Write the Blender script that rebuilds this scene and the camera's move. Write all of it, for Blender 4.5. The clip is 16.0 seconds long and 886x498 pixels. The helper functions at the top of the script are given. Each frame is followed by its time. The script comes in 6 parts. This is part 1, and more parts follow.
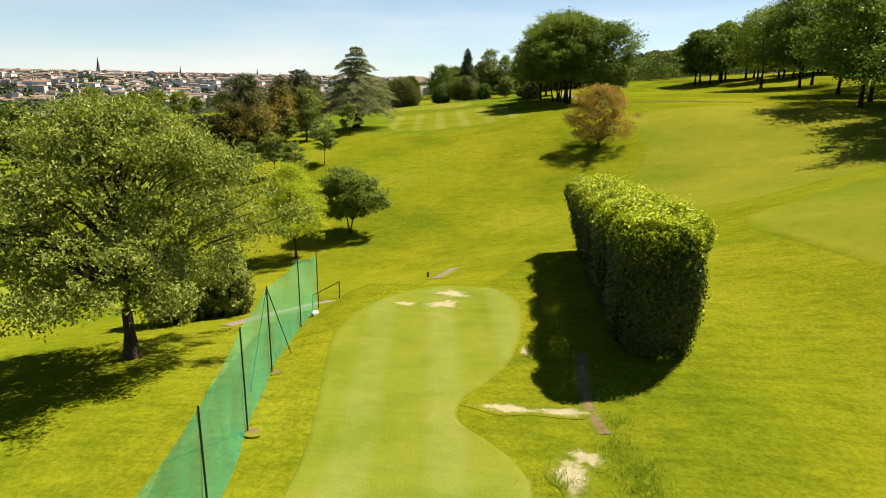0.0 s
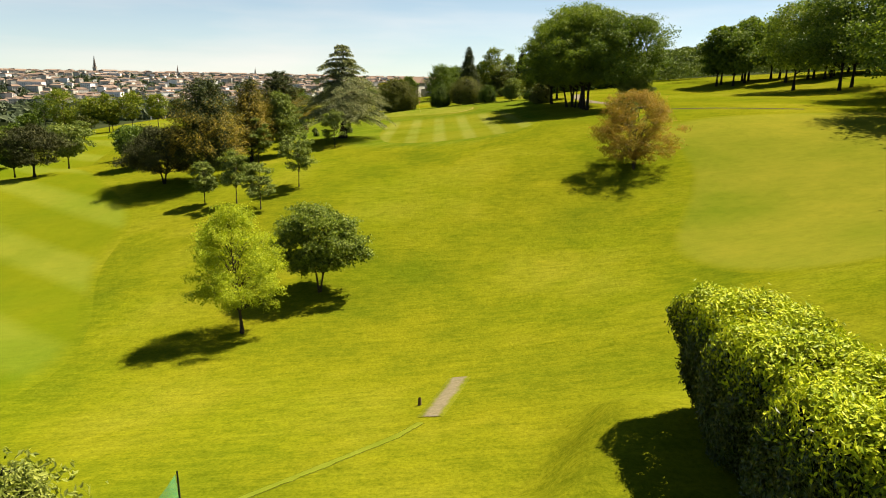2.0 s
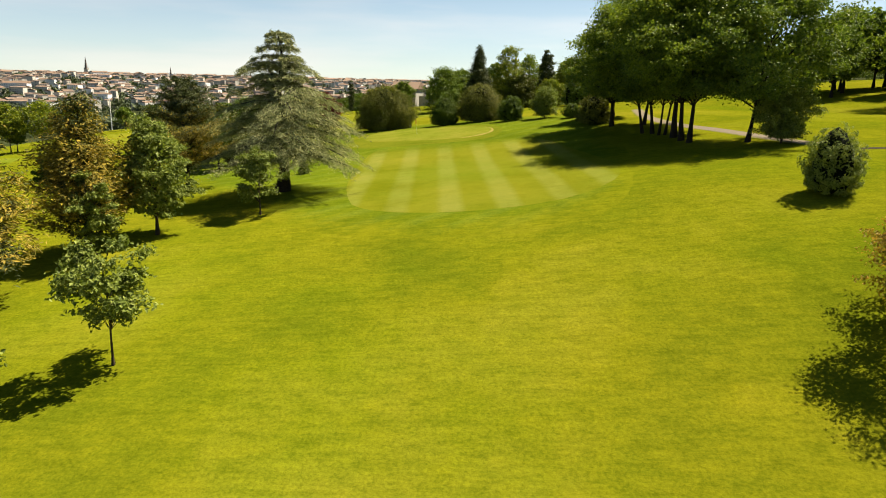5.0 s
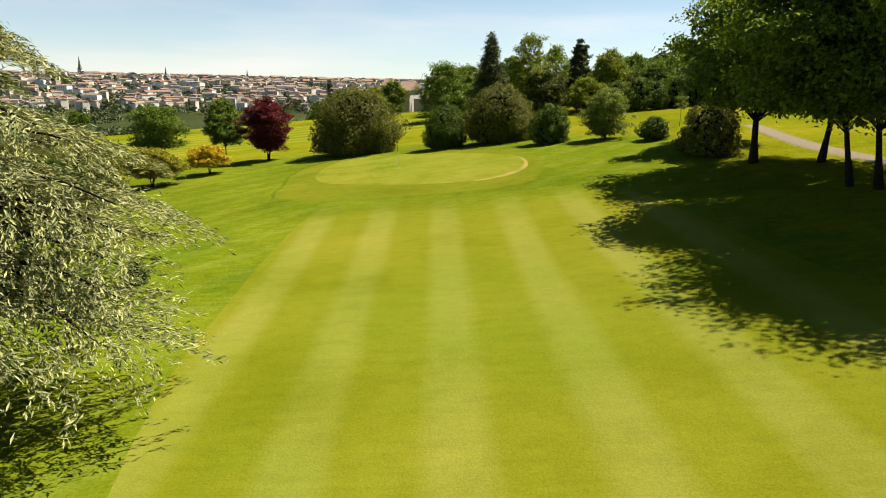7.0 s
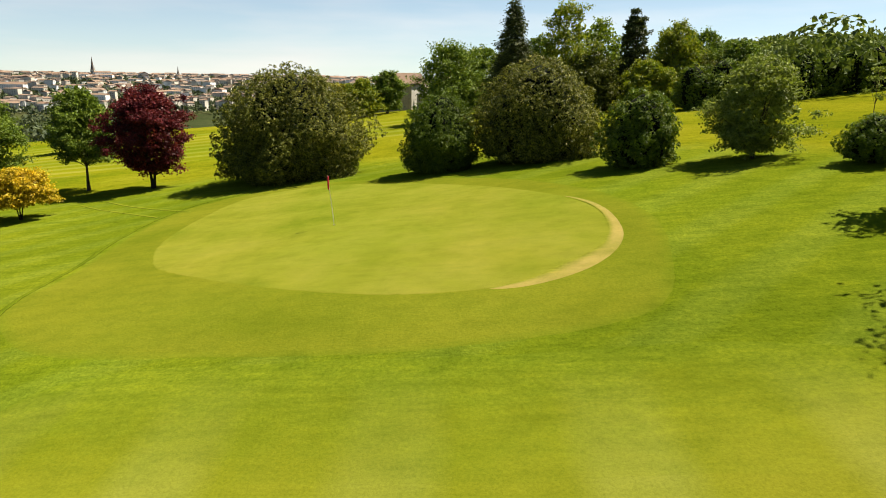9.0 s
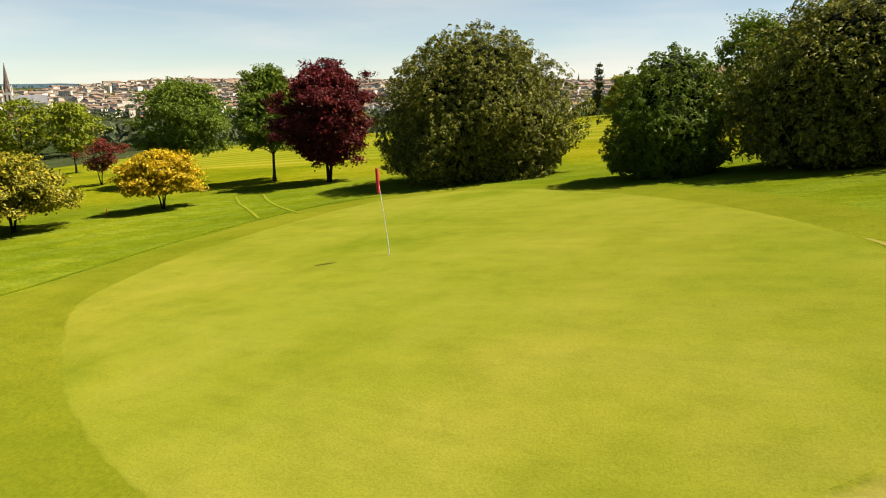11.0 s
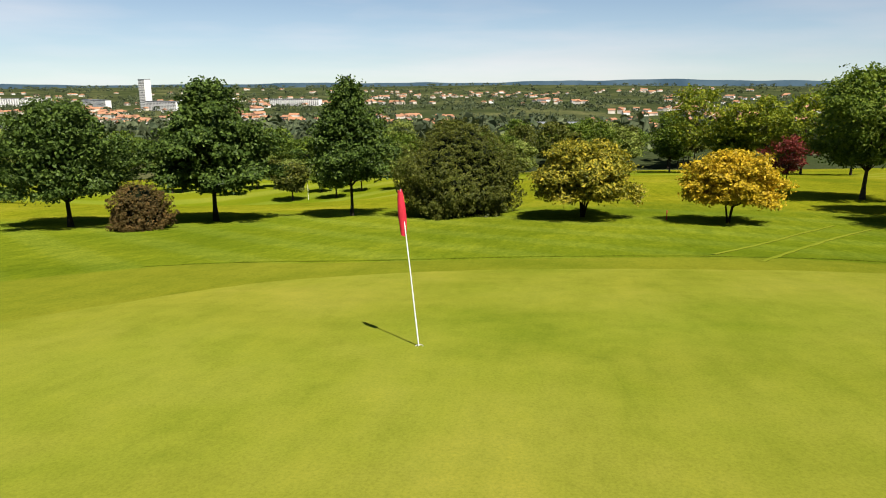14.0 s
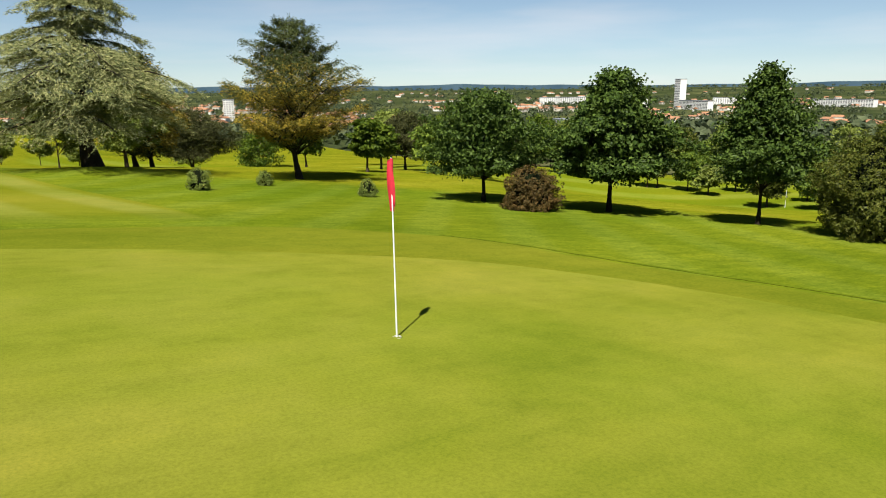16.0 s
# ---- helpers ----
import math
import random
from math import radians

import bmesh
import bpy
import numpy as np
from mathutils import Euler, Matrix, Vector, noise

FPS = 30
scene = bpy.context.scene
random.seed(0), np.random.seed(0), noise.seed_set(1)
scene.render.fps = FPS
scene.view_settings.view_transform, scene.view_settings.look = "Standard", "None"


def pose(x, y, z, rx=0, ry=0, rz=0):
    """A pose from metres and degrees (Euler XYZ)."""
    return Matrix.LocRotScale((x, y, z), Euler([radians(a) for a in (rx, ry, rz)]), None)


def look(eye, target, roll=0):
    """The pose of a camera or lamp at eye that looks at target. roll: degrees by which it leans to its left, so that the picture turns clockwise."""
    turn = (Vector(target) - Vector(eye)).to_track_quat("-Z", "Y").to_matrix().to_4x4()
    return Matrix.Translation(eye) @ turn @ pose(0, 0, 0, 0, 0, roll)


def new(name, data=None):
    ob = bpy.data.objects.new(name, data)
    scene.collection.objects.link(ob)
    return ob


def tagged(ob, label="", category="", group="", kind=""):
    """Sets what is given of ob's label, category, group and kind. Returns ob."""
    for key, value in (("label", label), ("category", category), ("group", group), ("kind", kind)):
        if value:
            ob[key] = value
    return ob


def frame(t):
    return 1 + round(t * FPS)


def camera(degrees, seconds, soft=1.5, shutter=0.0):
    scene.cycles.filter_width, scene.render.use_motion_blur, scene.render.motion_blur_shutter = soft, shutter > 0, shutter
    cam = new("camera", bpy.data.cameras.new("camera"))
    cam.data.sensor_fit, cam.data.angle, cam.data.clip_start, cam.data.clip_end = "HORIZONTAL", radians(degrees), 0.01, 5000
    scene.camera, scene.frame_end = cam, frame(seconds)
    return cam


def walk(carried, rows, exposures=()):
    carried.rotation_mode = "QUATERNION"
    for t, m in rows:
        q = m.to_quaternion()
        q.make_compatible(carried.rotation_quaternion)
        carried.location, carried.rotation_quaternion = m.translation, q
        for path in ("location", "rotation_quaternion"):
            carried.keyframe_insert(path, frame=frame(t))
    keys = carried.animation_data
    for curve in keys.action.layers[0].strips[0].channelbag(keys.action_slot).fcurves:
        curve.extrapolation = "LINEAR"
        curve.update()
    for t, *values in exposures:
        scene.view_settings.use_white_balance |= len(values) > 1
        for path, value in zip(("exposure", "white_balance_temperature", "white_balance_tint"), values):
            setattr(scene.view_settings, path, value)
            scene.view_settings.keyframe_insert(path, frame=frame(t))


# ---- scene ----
cam = camera(66.0, 16.0, 1.0)
PATH = [
    (0, (8.065, 0.294, 7.299), (7.903, 2.229, 6.823), 1.1),
    (0.5, (7.803, 3.483, 7.435), (7.641, 5.418, 6.957), 1.1),
    (1, (7.456, 7.197, 7.594), (7.295, 9.132, 7.115), 1.0),
    (1.5, (7.124, 11.44, 7.768), (6.963, 13.375, 7.289), 1.0),
    (2, (6.669, 15.825, 7.934), (6.508, 17.76, 7.455), 1.0),
    (2.5, (6.209, 20.587, 8.061), (6.048, 22.523, 7.585), 1.0),
    (3, (5.615, 26.339, 8.221), (5.454, 28.275, 7.747), 1.1),
    (3.5, (4.996, 33.072, 8.428), (4.834, 35.008, 7.953), 1.0),
    (4, (4.255, 40.407, 8.604), (4.095, 42.343, 8.128), 0.9),
    (4.2, (3.773, 43.878, 8.635), (3.618, 45.815, 8.165), 1.3),
    (6.3, (-0.181, 83.939, 8.959), (-0.337, 85.876, 8.486), 1.2),
    (6.5, (-0.298, 88.084, 8.892), (-0.461, 90.021, 8.419), 1.1),
    (7, (-1.463, 98.348, 8.936), (-1.621, 100.285, 8.463), 1.1),
    (7.5, (-2.446, 108.789, 8.883), (-2.6, 110.726, 8.411), 1.1),
    (8, (-2.951, 118.367, 8.74), (-3.11, 120.303, 8.265), 1.0),
    (10.3, (-2.393, 140.615, 5.905), (-3.003, 142.46, 5.429), -0.1),
    (10.5, (-2.068, 142.254, 5.892), (-2.82, 144.045, 5.416), 0.4),
    (11, (-0.917, 145.164, 5.537), (-1.942, 146.816, 5.067), 0.1),
    (11.5, (-0.158, 148.23, 5.426), (-1.426, 149.704, 4.958), 0.1),
    (12, (0.161, 150.942, 5.45), (-1.319, 152.202, 4.98), 0.1),
    (12.5, (0.327, 153.291, 5.605), (-1.349, 154.273, 5.13), -0.0),
    (13, (-0.418, 155.719, 5.403), (-2.284, 156.26, 4.927), -0.0),
    (13.5, (-1.028, 157.768, 5.26), (-2.967, 157.884, 4.783), -0.1),
    (14, (-1.875, 159.564, 5.024), (-3.795, 159.269, 4.549), -0.2),
    (14.5, (-2.72, 161.117, 4.889), (-4.549, 160.46, 4.415), -0.4),
    (15, (-3.917, 162.445, 4.591), (-5.585, 161.445, 4.126), -0.4),
    (15.5, (-4.909, 163.437, 4.5), (-6.383, 162.169, 4.035), -0.6),
    (16, (-5.926, 164.226, 4.482), (-7.155, 162.718, 4.017), -0.7),
]
walk(cam, [(t, look(*r)) for t, *r in PATH], [(0, 1.6, 6550, 10), (1.5, 1.6, 6800, 10), (3.5, 1.6, 7050, 10), (6.5, 1.6, 6800, 10), (8, 1.6, 6700, 10), (11, 1.55, 7150, 10), (12, 1.48, 6850, 10), (13.5, 1.28, 6380, 14), (14.5, 1.17, 6250, 10), (16, 1.16, 6200, 9)])

# ---- light ----
SUN_AZ, SUN_EL = 54.0, 57.0  # degrees clockwise from +y, and above the horizon
world = bpy.data.worlds.new("sky")
scene.world = world
world.use_nodes = True
wn = world.node_tree
sky = wn.nodes.new("ShaderNodeTexSky")
sky.sky_type, sky.sun_disc = "NISHITA", False
sky.sun_elevation, sky.sun_rotation = radians(SUN_EL), radians(SUN_AZ)
sky.altitude, sky.air_density, sky.dust_density, sky.ozone_density = 100, 0.75, 0.06, 2.0
wn.nodes["Background"].inputs["Strength"].default_value = 0.0368
# thin high cloud, whiter than the blue behind it
co = wn.nodes.new("ShaderNodeTexCoord")
flat = wn.nodes.new("ShaderNodeMapping")
flat.inputs["Scale"].default_value = (1.2, 1.2, 9.0)
veil = wn.nodes.new("ShaderNodeTexNoise")
veil.inputs["Scale"].default_value, veil.inputs["Detail"].default_value = 2.2, 6.0
edge = wn.nodes.new("ShaderNodeMapRange")
edge.inputs["To Min"].default_value = 0.12
edge.inputs["From Min"].default_value, edge.inputs["From Max"].default_value, edge.inputs["To Max"].default_value = 0.45, 0.72, 0.5
pale = wn.nodes.new("ShaderNodeHueSaturation")
pale.inputs["Saturation"].default_value, pale.inputs["Value"].default_value = 0.34, 1.2
haze = wn.nodes.new("ShaderNodeMix")
haze.data_type = "RGBA"
wn.links.new(co.outputs["Generated"], flat.inputs["Vector"])
wn.links.new(flat.outputs[0], veil.inputs["Vector"])
wn.links.new(veil.outputs["Fac"], edge.inputs["Value"])
# the cloud lies as a low bank over the horizon and thins out upwards
height = wn.nodes.new("ShaderNodeSeparateXYZ")
bank = wn.nodes.new("ShaderNodeMapRange")
for key, value in (("From Min", 0.02), ("From Max", 0.24), ("To Min", 0.5), ("To Max", 0.0)):
    bank.inputs[key].default_value = value
total = wn.nodes.new("ShaderNodeMath")
total.operation, total.use_clamp = "ADD", True
clear = wn.nodes.new("ShaderNodeMix")
clear.data_type, clear.blend_type = "RGBA", "MULTIPLY"
clear.inputs[0].default_value, clear.inputs[7].default_value = 1.0, (0.73, 1.01, 1.06, 1.0)
wn.links.new(co.outputs["Generated"], height.inputs[0])
wn.links.new(height.outputs[2], bank.inputs["Value"])
wn.links.new(edge.outputs[0], total.inputs[0])
wn.links.new(bank.outputs[0], total.inputs[1])
wn.links.new(total.outputs[0], haze.inputs[0])
wn.links.new(sky.outputs[0], clear.inputs[6])
wn.links.new(clear.outputs[2], haze.inputs[6])
wn.links.new(sky.outputs[0], pale.inputs["Color"])
wn.links.new(pale.outputs[0], haze.inputs[7])
wn.links.new(haze.outputs[2], wn.nodes["Background"].inputs["Color"])
sun = new("sun", bpy.data.lights.new("sun", "SUN"))
sun.data.energy, sun.data.angle, sun.data.color = 5.0, radians(0.55), (1.0, 0.93, 0.78)
sun_dir = Vector((math.sin(radians(SUN_AZ)) * math.cos(radians(SUN_EL)), math.cos(radians(SUN_AZ)) * math.cos(radians(SUN_EL)), math.sin(radians(SUN_EL))))
sun.matrix_world = look((60, 60, 120), Vector((60, 60, 120)) - sun_dir)


# ---- materials ----
def mat(name):
    m = bpy.data.materials.new(name)
    m.use_nodes = True
    nt = m.node_tree
    return m, nt, nt.nodes["Principled BSDF"]


def node(nt, kind, **values):
    n = nt.nodes.new(kind)
    for key, value in values.items():
        n.inputs[key.replace("_", " ")].default_value = value
    return n


def noise_of(nt, scale, detail=4.0, rough=0.6, space="Object"):
    co = nt.nodes.new("ShaderNodeTexCoord")
    n = node(nt, "ShaderNodeTexNoise", Scale=scale, Detail=detail, Roughness=rough)
    nt.links.new(co.outputs[space], n.inputs["Vector"])
    return n.outputs["Fac"]


def ramp(nt, fac, stops):
    r = nt.nodes.new("ShaderNodeValToRGB")
    r.color_ramp.elements[0].position, r.color_ramp.elements[0].color = stops[0][0], (*stops[0][1], 1)
    r.color_ramp.elements[1].position, r.color_ramp.elements[1].color = stops[-1][0], (*stops[-1][1], 1)
    for p, c in stops[1:-1]:
        e = r.color_ramp.elements.new(p)
        e.color = (*c, 1)
    nt.links.new(fac, r.inputs["Fac"])
    return r.outputs["Color"]


def mixed(nt, fac, a, b, blend="MIX"):
    m = nt.nodes.new("ShaderNodeMix")
    m.data_type, m.blend_type = "RGBA", blend
    for sock, v in ((m.inputs[0], fac), (m.inputs[6], a), (m.inputs[7], b)):
        if isinstance(v, (int, float)):
            sock.default_value = v
        elif isinstance(v, tuple):
            sock.default_value = (*v, 1)
        else:
            nt.links.new(v, sock)
    return m.outputs[2]


def calc(nt, op, *args):
    m = nt.nodes.new("ShaderNodeMath")
    m.operation = op
    for k, v in enumerate(args):
        if isinstance(v, (int, float)):
            m.inputs[k].default_value = v
        else:
            nt.links.new(v, m.inputs[k])
    return m.outputs[0]


def bumped(nt, bsdf, height, strength=0.5, distance=0.05):
    b = node(nt, "ShaderNodeBump", Strength=strength, Distance=distance)
    nt.links.new(height, b.inputs["Height"])
    nt.links.new(b.outputs[0], bsdf.inputs["Normal"])


def turf_colour(nt, light, mid, dark, blade, patch, relief, calm):
    """Broad patches, tufts, the mower's drawn swaths and blade grain; returns the colour, the tufts and the grain."""
    c = ramp(nt, noise_of(nt, patch, 5.0, 0.62), [(0.3, dark), (0.5, mid), (0.7, light)])
    tuft = noise_of(nt, 1.3, 4.0, 0.7)
    c = mixed(nt, 0.55 if relief > 0.05 else 0.2 if calm else 0.32, c, ramp(nt, tuft, [(0.25, (0.55, 0.62, 0.5)), (0.5, (1, 1, 1)), (0.75, (1.25, 1.16, 1.05))]), "MULTIPLY")
    co = nt.nodes.new("ShaderNodeTexCoord")
    drawn = nt.nodes.new("ShaderNodeMapping")
    drawn.inputs["Rotation"].default_value, drawn.inputs["Scale"].default_value = (0, 0, 0.25), (0.5, 2.6, 1.0)
    swath = node(nt, "ShaderNodeTexNoise", Scale=1.1, Detail=5.0, Roughness=0.72)
    nt.links.new(co.outputs["Object"], drawn.inputs["Vector"])
    nt.links.new(drawn.outputs[0], swath.inputs["Vector"])
    c = mixed(nt, 0.6 if relief > 0.05 else 0.2, c, ramp(nt, swath.outputs["Fac"], [(0.3, (0.62, 0.7, 0.55)), (0.5, (1, 1, 1)), (0.7, (1.3, 1.2, 1.1))]), "MULTIPLY")
    dry = noise_of(nt, 0.035, 6.0, 0.7)
    c = mixed(nt, 0.7, c, ramp(nt, dry, [(0.36, (0.84, 0.97, 0.8)), (0.5, (1, 1, 1)), (0.62, (1.15, 1.06, 1.1))]), "MULTIPLY")
    grain = noise_of(nt, blade, 3.0, 0.8)
    c = mixed(nt, 0.8 if relief > 0.05 else 0.5, c, ramp(nt, grain, [(0.25, (0.52, 0.6, 0.48)), (0.5, (1, 1, 1)), (0.78, (1.45, 1.36, 1.3))]), "MULTIPLY")
    return c, tuft, grain


ROUGH_TONES = ((0.146, 0.143, 0.0108), (0.113, 0.12, 0.0058), (0.074, 0.092, 0.0046))
SEMI_TONES = ((0.107, 0.131, 0.01), (0.084, 0.11, 0.0075), (0.06, 0.086, 0.0054))
# longer turf, its tones also darkened for the shaded bank before the green
COLLAR_TONES = ((0.114, 0.122, 0.011), (0.097, 0.109, 0.0087), (0.078, 0.094, 0.0064))
TEE_TONES = ((0.152, 0.16, 0.026), (0.126, 0.142, 0.0185), (0.097, 0.119, 0.0112))
GREEN_TONES = ((0.157, 0.154, 0.022), (0.132, 0.139, 0.0155), (0.098, 0.115, 0.0098))


def grass(name, light, mid, dark, blade=9.0, patch=0.12, relief=0.06, stripe=None, fade=None):
    """Mown turf; stripe: (nx, ny, shift, pitch, strength) of the mower's bands; fade: (tones, reach, roughness) of the turf that it grows into at its rim."""
    m, nt, bsdf = mat(name)
    c, tuft, grain = turf_colour(nt, light, mid, dark, blade, patch, relief, stripe)
    if stripe:
        nx, ny, shift, pitch, amount = stripe
        co = nt.nodes.new("ShaderNodeTexCoord")
        sep = nt.nodes.new("ShaderNodeSeparateXYZ")
        nt.links.new(co.outputs["Object"], sep.inputs[0])
        u = calc(nt, "ADD", calc(nt, "MULTIPLY", sep.outputs[0], nx), calc(nt, "MULTIPLY", sep.outputs[1], ny))
        u = calc(nt, "ADD", u, calc(nt, "MULTIPLY", noise_of(nt, 0.35, 3.0), 0.45))
        s = calc(nt, "SINE", calc(nt, "MULTIPLY", calc(nt, "SUBTRACT", u, shift), 2 * math.pi / pitch))
        s = calc(nt, "MINIMUM", calc(nt, "MAXIMUM", calc(nt, "MULTIPLY", calc(nt, "SUBTRACT", s, 0.25), 2.2), -1.0), 1.0)
        s = calc(nt, "MULTIPLY", s, calc(nt, "MULTIPLY_ADD", noise_of(nt, 0.12, 4.0), 1.3, 0.35))
        band = ramp(nt, calc(nt, "MULTIPLY_ADD", s, 0.5, 0.5), [(0.0, (1 - amount, 1 - amount, 1 - 4 * amount)), (1.0, (1 + amount, 1 + 0.9 * amount, 1 + 6 * amount))])
        c = mixed(nt, 1.0, c, band, "MULTIPLY")
    if fade:
        tones, reach, fray = fade
        other = turf_colour(nt, *tones, 9.0, 0.1, 0.06, False)[0]
        at = nt.nodes.new("ShaderNodeAttribute")
        at.attribute_name = "rim"
        hold = calc(nt, "SUBTRACT", calc(nt, "SUBTRACT", 1.0, at.outputs["Fac"]), calc(nt, "MULTIPLY", noise_of(nt, 0.8, 6.0, 0.7), fray))
        hold = calc(nt, "MINIMUM", calc(nt, "MAXIMUM", calc(nt, "DIVIDE", calc(nt, "ADD", hold, 0.4 * fray), reach), 0.0), 1.0)
        c = mixed(nt, hold, other, c)
    nt.links.new(c, bsdf.inputs["Base Color"])
    bsdf.inputs["Roughness"].default_value = 0.85
    bsdf.inputs["Specular IOR Level"].default_value = 0.0
    bsdf.inputs["Diffuse Roughness"].default_value = 0.25
    bumped(nt, bsdf, calc(nt, "ADD", calc(nt, "MULTIPLY", grain, 0.5), tuft), 0.6, relief)
    return m


def foliage(name, light, mid, dark, gloss=0.45, glow=0.3):
    """Leaves: hue differs leaf by leaf and by bough; some light passes through the blade."""
    m, nt, bsdf = mat(name)
    geo = nt.nodes.new("ShaderNodeNewGeometry")
    c = ramp(nt, geo.outputs["Random Per Island"], [(0.0, dark), (0.5, mid), (1.0, light)])
    c = mixed(nt, 0.6, c, ramp(nt, noise_of(nt, 0.9, 3.0), [(0.3, (0.62, 0.7, 0.6)), (0.55, (1, 1, 1)), (0.75, (1.25, 1.2, 1.1))]), "MULTIPLY")
    nt.links.new(c, bsdf.inputs["Base Color"])
    bsdf.inputs["Roughness"].default_value = gloss
    bsdf.inputs["Specular IOR Level"].default_value = 0.25 if gloss < 0.38 else 0.08
    tr = nt.nodes.new("ShaderNodeBsdfTranslucent")
    nt.links.new(mixed(nt, 1.0, c, (1.15, 1.2, 0.6), "MULTIPLY"), tr.inputs["Color"])
    mix = node(nt, "ShaderNodeMixShader", Fac=glow)
    nt.links.new(bsdf.outputs[0], mix.inputs[1])
    nt.links.new(tr.outputs[0], mix.inputs[2])
    nt.links.new(mix.outputs[0], nt.nodes["Material Output"].inputs["Surface"])
    return m


def plain(name, a, b, scale=6.0, rough=0.8, bump=0.3, dist=0.01, metal=0.0, detail=5.0):
    m, nt, bsdf = mat(name)
    n = noise_of(nt, scale, detail, 0.65)
    c = ramp(nt, n, [(0.3, a), (0.7, b)])
    c = mixed(nt, 0.5, c, ramp(nt, noise_of(nt, scale * 0.12, 3.0), [(0.3, (0.7, 0.7, 0.7)), (0.7, (1.15, 1.15, 1.15))]), "MULTIPLY")
    nt.links.new(c, bsdf.inputs["Base Color"])
    bsdf.inputs["Roughness"].default_value, bsdf.inputs["Metallic"].default_value = rough, metal
    bsdf.inputs["Specular IOR Level"].default_value = 0.5 if rough < 0.8 else 0.05
    bumped(nt, bsdf, n, bump, dist)
    return m


def bare(name, a, b, scale, tones, hold_at, amount, grain):
    """Bare soil with grass growing into it raggedly from the rim."""
    m, nt, bsdf = mat(name)
    n = noise_of(nt, scale, 5.0, 0.65)
    c = ramp(nt, n, [(0.3, b), (0.7, a)])
    at = nt.nodes.new("ShaderNodeAttribute")
    at.attribute_name = "rim"
    hold = calc(nt, "SUBTRACT", calc(nt, "MULTIPLY_ADD", noise_of(nt, grain, 6.0, 0.75), amount, hold_at - 0.5 * amount), at.outputs["Fac"])
    hold = calc(nt, "MINIMUM", calc(nt, "MAXIMUM", calc(nt, "MULTIPLY", hold, 3.0), 0.0), 1.0)
    c = mixed(nt, hold, turf_colour(nt, *tones, 9.0, 0.1, 0.06, False)[0], c)
    nt.links.new(c, bsdf.inputs["Base Color"])
    bsdf.inputs["Roughness"].default_value, bsdf.inputs["Specular IOR Level"].default_value = 0.95, 0.05
    bsdf.inputs["Diffuse Roughness"].default_value = 0.25
    bumped(nt, bsdf, n, 0.5, 0.03)
    return m


M_ROUGH = grass("rough grass", *ROUGH_TONES, 7.0, 0.09, 0.08)
M_FIELD = grass("far fields and scrub", (0.075, 0.078, 0.034), (0.032, 0.04, 0.017), (0.02, 0.028, 0.011), 0.4, 0.006, 0.1)
M_SEMI = grass("shorter rough", *SEMI_TONES, 9.0, 0.1, 0.06, (0.75, -0.66, 0.0, 3.2, 0.05), (ROUGH_TONES, 0.12, 0.2))
M_FAIR = grass("fairway grass", (0.15, 0.147, 0.0145), (0.125, 0.131, 0.0118), (0.097, 0.113, 0.0086), 16.0, 0.07, 0.03, None, (ROUGH_TONES, 0.05, 0.04))
M_APRON = grass("apron grass", (0.14, 0.143, 0.0182), (0.121, 0.132, 0.0132), (0.09, 0.102, 0.0062), 16.0, 0.1, 0.025, (0.9955, 0.0946, 7.75, 3.9, 0.085), (SEMI_TONES, 0.008, 0.008))
M_LEFT = grass("striped fairway grass", (0.136, 0.145, 0.0105), (0.112, 0.13, 0.0084), (0.087, 0.112, 0.0062), 14.0, 0.06, 0.03, (0.55, 0.83, 2.0, 9.0, 0.1), (ROUGH_TONES, 0.05, 0.04))
M_NORTH = grass("banded fairway grass", (0.15, 0.15, 0.013), (0.126, 0.135, 0.0105), (0.1, 0.118, 0.008), 14.0, 0.06, 0.03, (-0.39, 0.92, 0.0, 5.2, 0.12), (ROUGH_TONES, 0.05, 0.04))
M_GREEN = grass("green turf", *GREEN_TONES, 30.0, 0.3, 0.012, None, (COLLAR_TONES, 0.014, 0.01))
M_COLLAR = grass("collar turf", *COLLAR_TONES, 14.0, 0.2, 0.03, None, (SEMI_TONES, 0.06, 0.05))
M_LIP = grass("dark edge turf", (0.09, 0.112, 0.007), (0.0675, 0.091, 0.0056), (0.045, 0.07, 0.0042), 14.0, 0.5, 0.03)
M_FRINGE = grass("dry fringe", (0.25, 0.19, 0.06), (0.205, 0.168, 0.045), (0.165, 0.15, 0.03), 22.0, 0.5, 0.02, None, (GREEN_TONES, 0.75, 0.9))
M_PALE = grass("flattened pale grass", (0.1275, 0.1454, 0.0144), (0.1148, 0.1343, 0.0117), (0.102, 0.1242, 0.009), 22.0, 0.5, 0.02)
M_TEE = grass("tee turf", *TEE_TONES, 22.0, 0.35, 0.02, (0.985, 0.1, 6.0, 2.1, 0.055), (ROUGH_TONES, 0.03, 0.03))
M_SAND = bare("bare sandy soil", (0.3, 0.255, 0.15), (0.2, 0.175, 0.09), 3.0, ROUGH_TONES, 0.7, 1.3, 5.0)
M_SANDT = bare("worn sandy turf", (0.3, 0.255, 0.15), (0.2, 0.175, 0.09), 3.0, TEE_TONES, 0.72, 1.2, 5.0)
M_DIRT = bare("brown bare earth", (0.17, 0.11, 0.055), (0.095, 0.064, 0.032), 4.0, ROUGH_TONES, 0.62, 1.5, 3.5)
M_PATH = bare("pale gravel path", (0.19, 0.152, 0.108), (0.13, 0.106, 0.076), 9.0, ROUGH_TONES, 0.95, 0.5, 1.6)
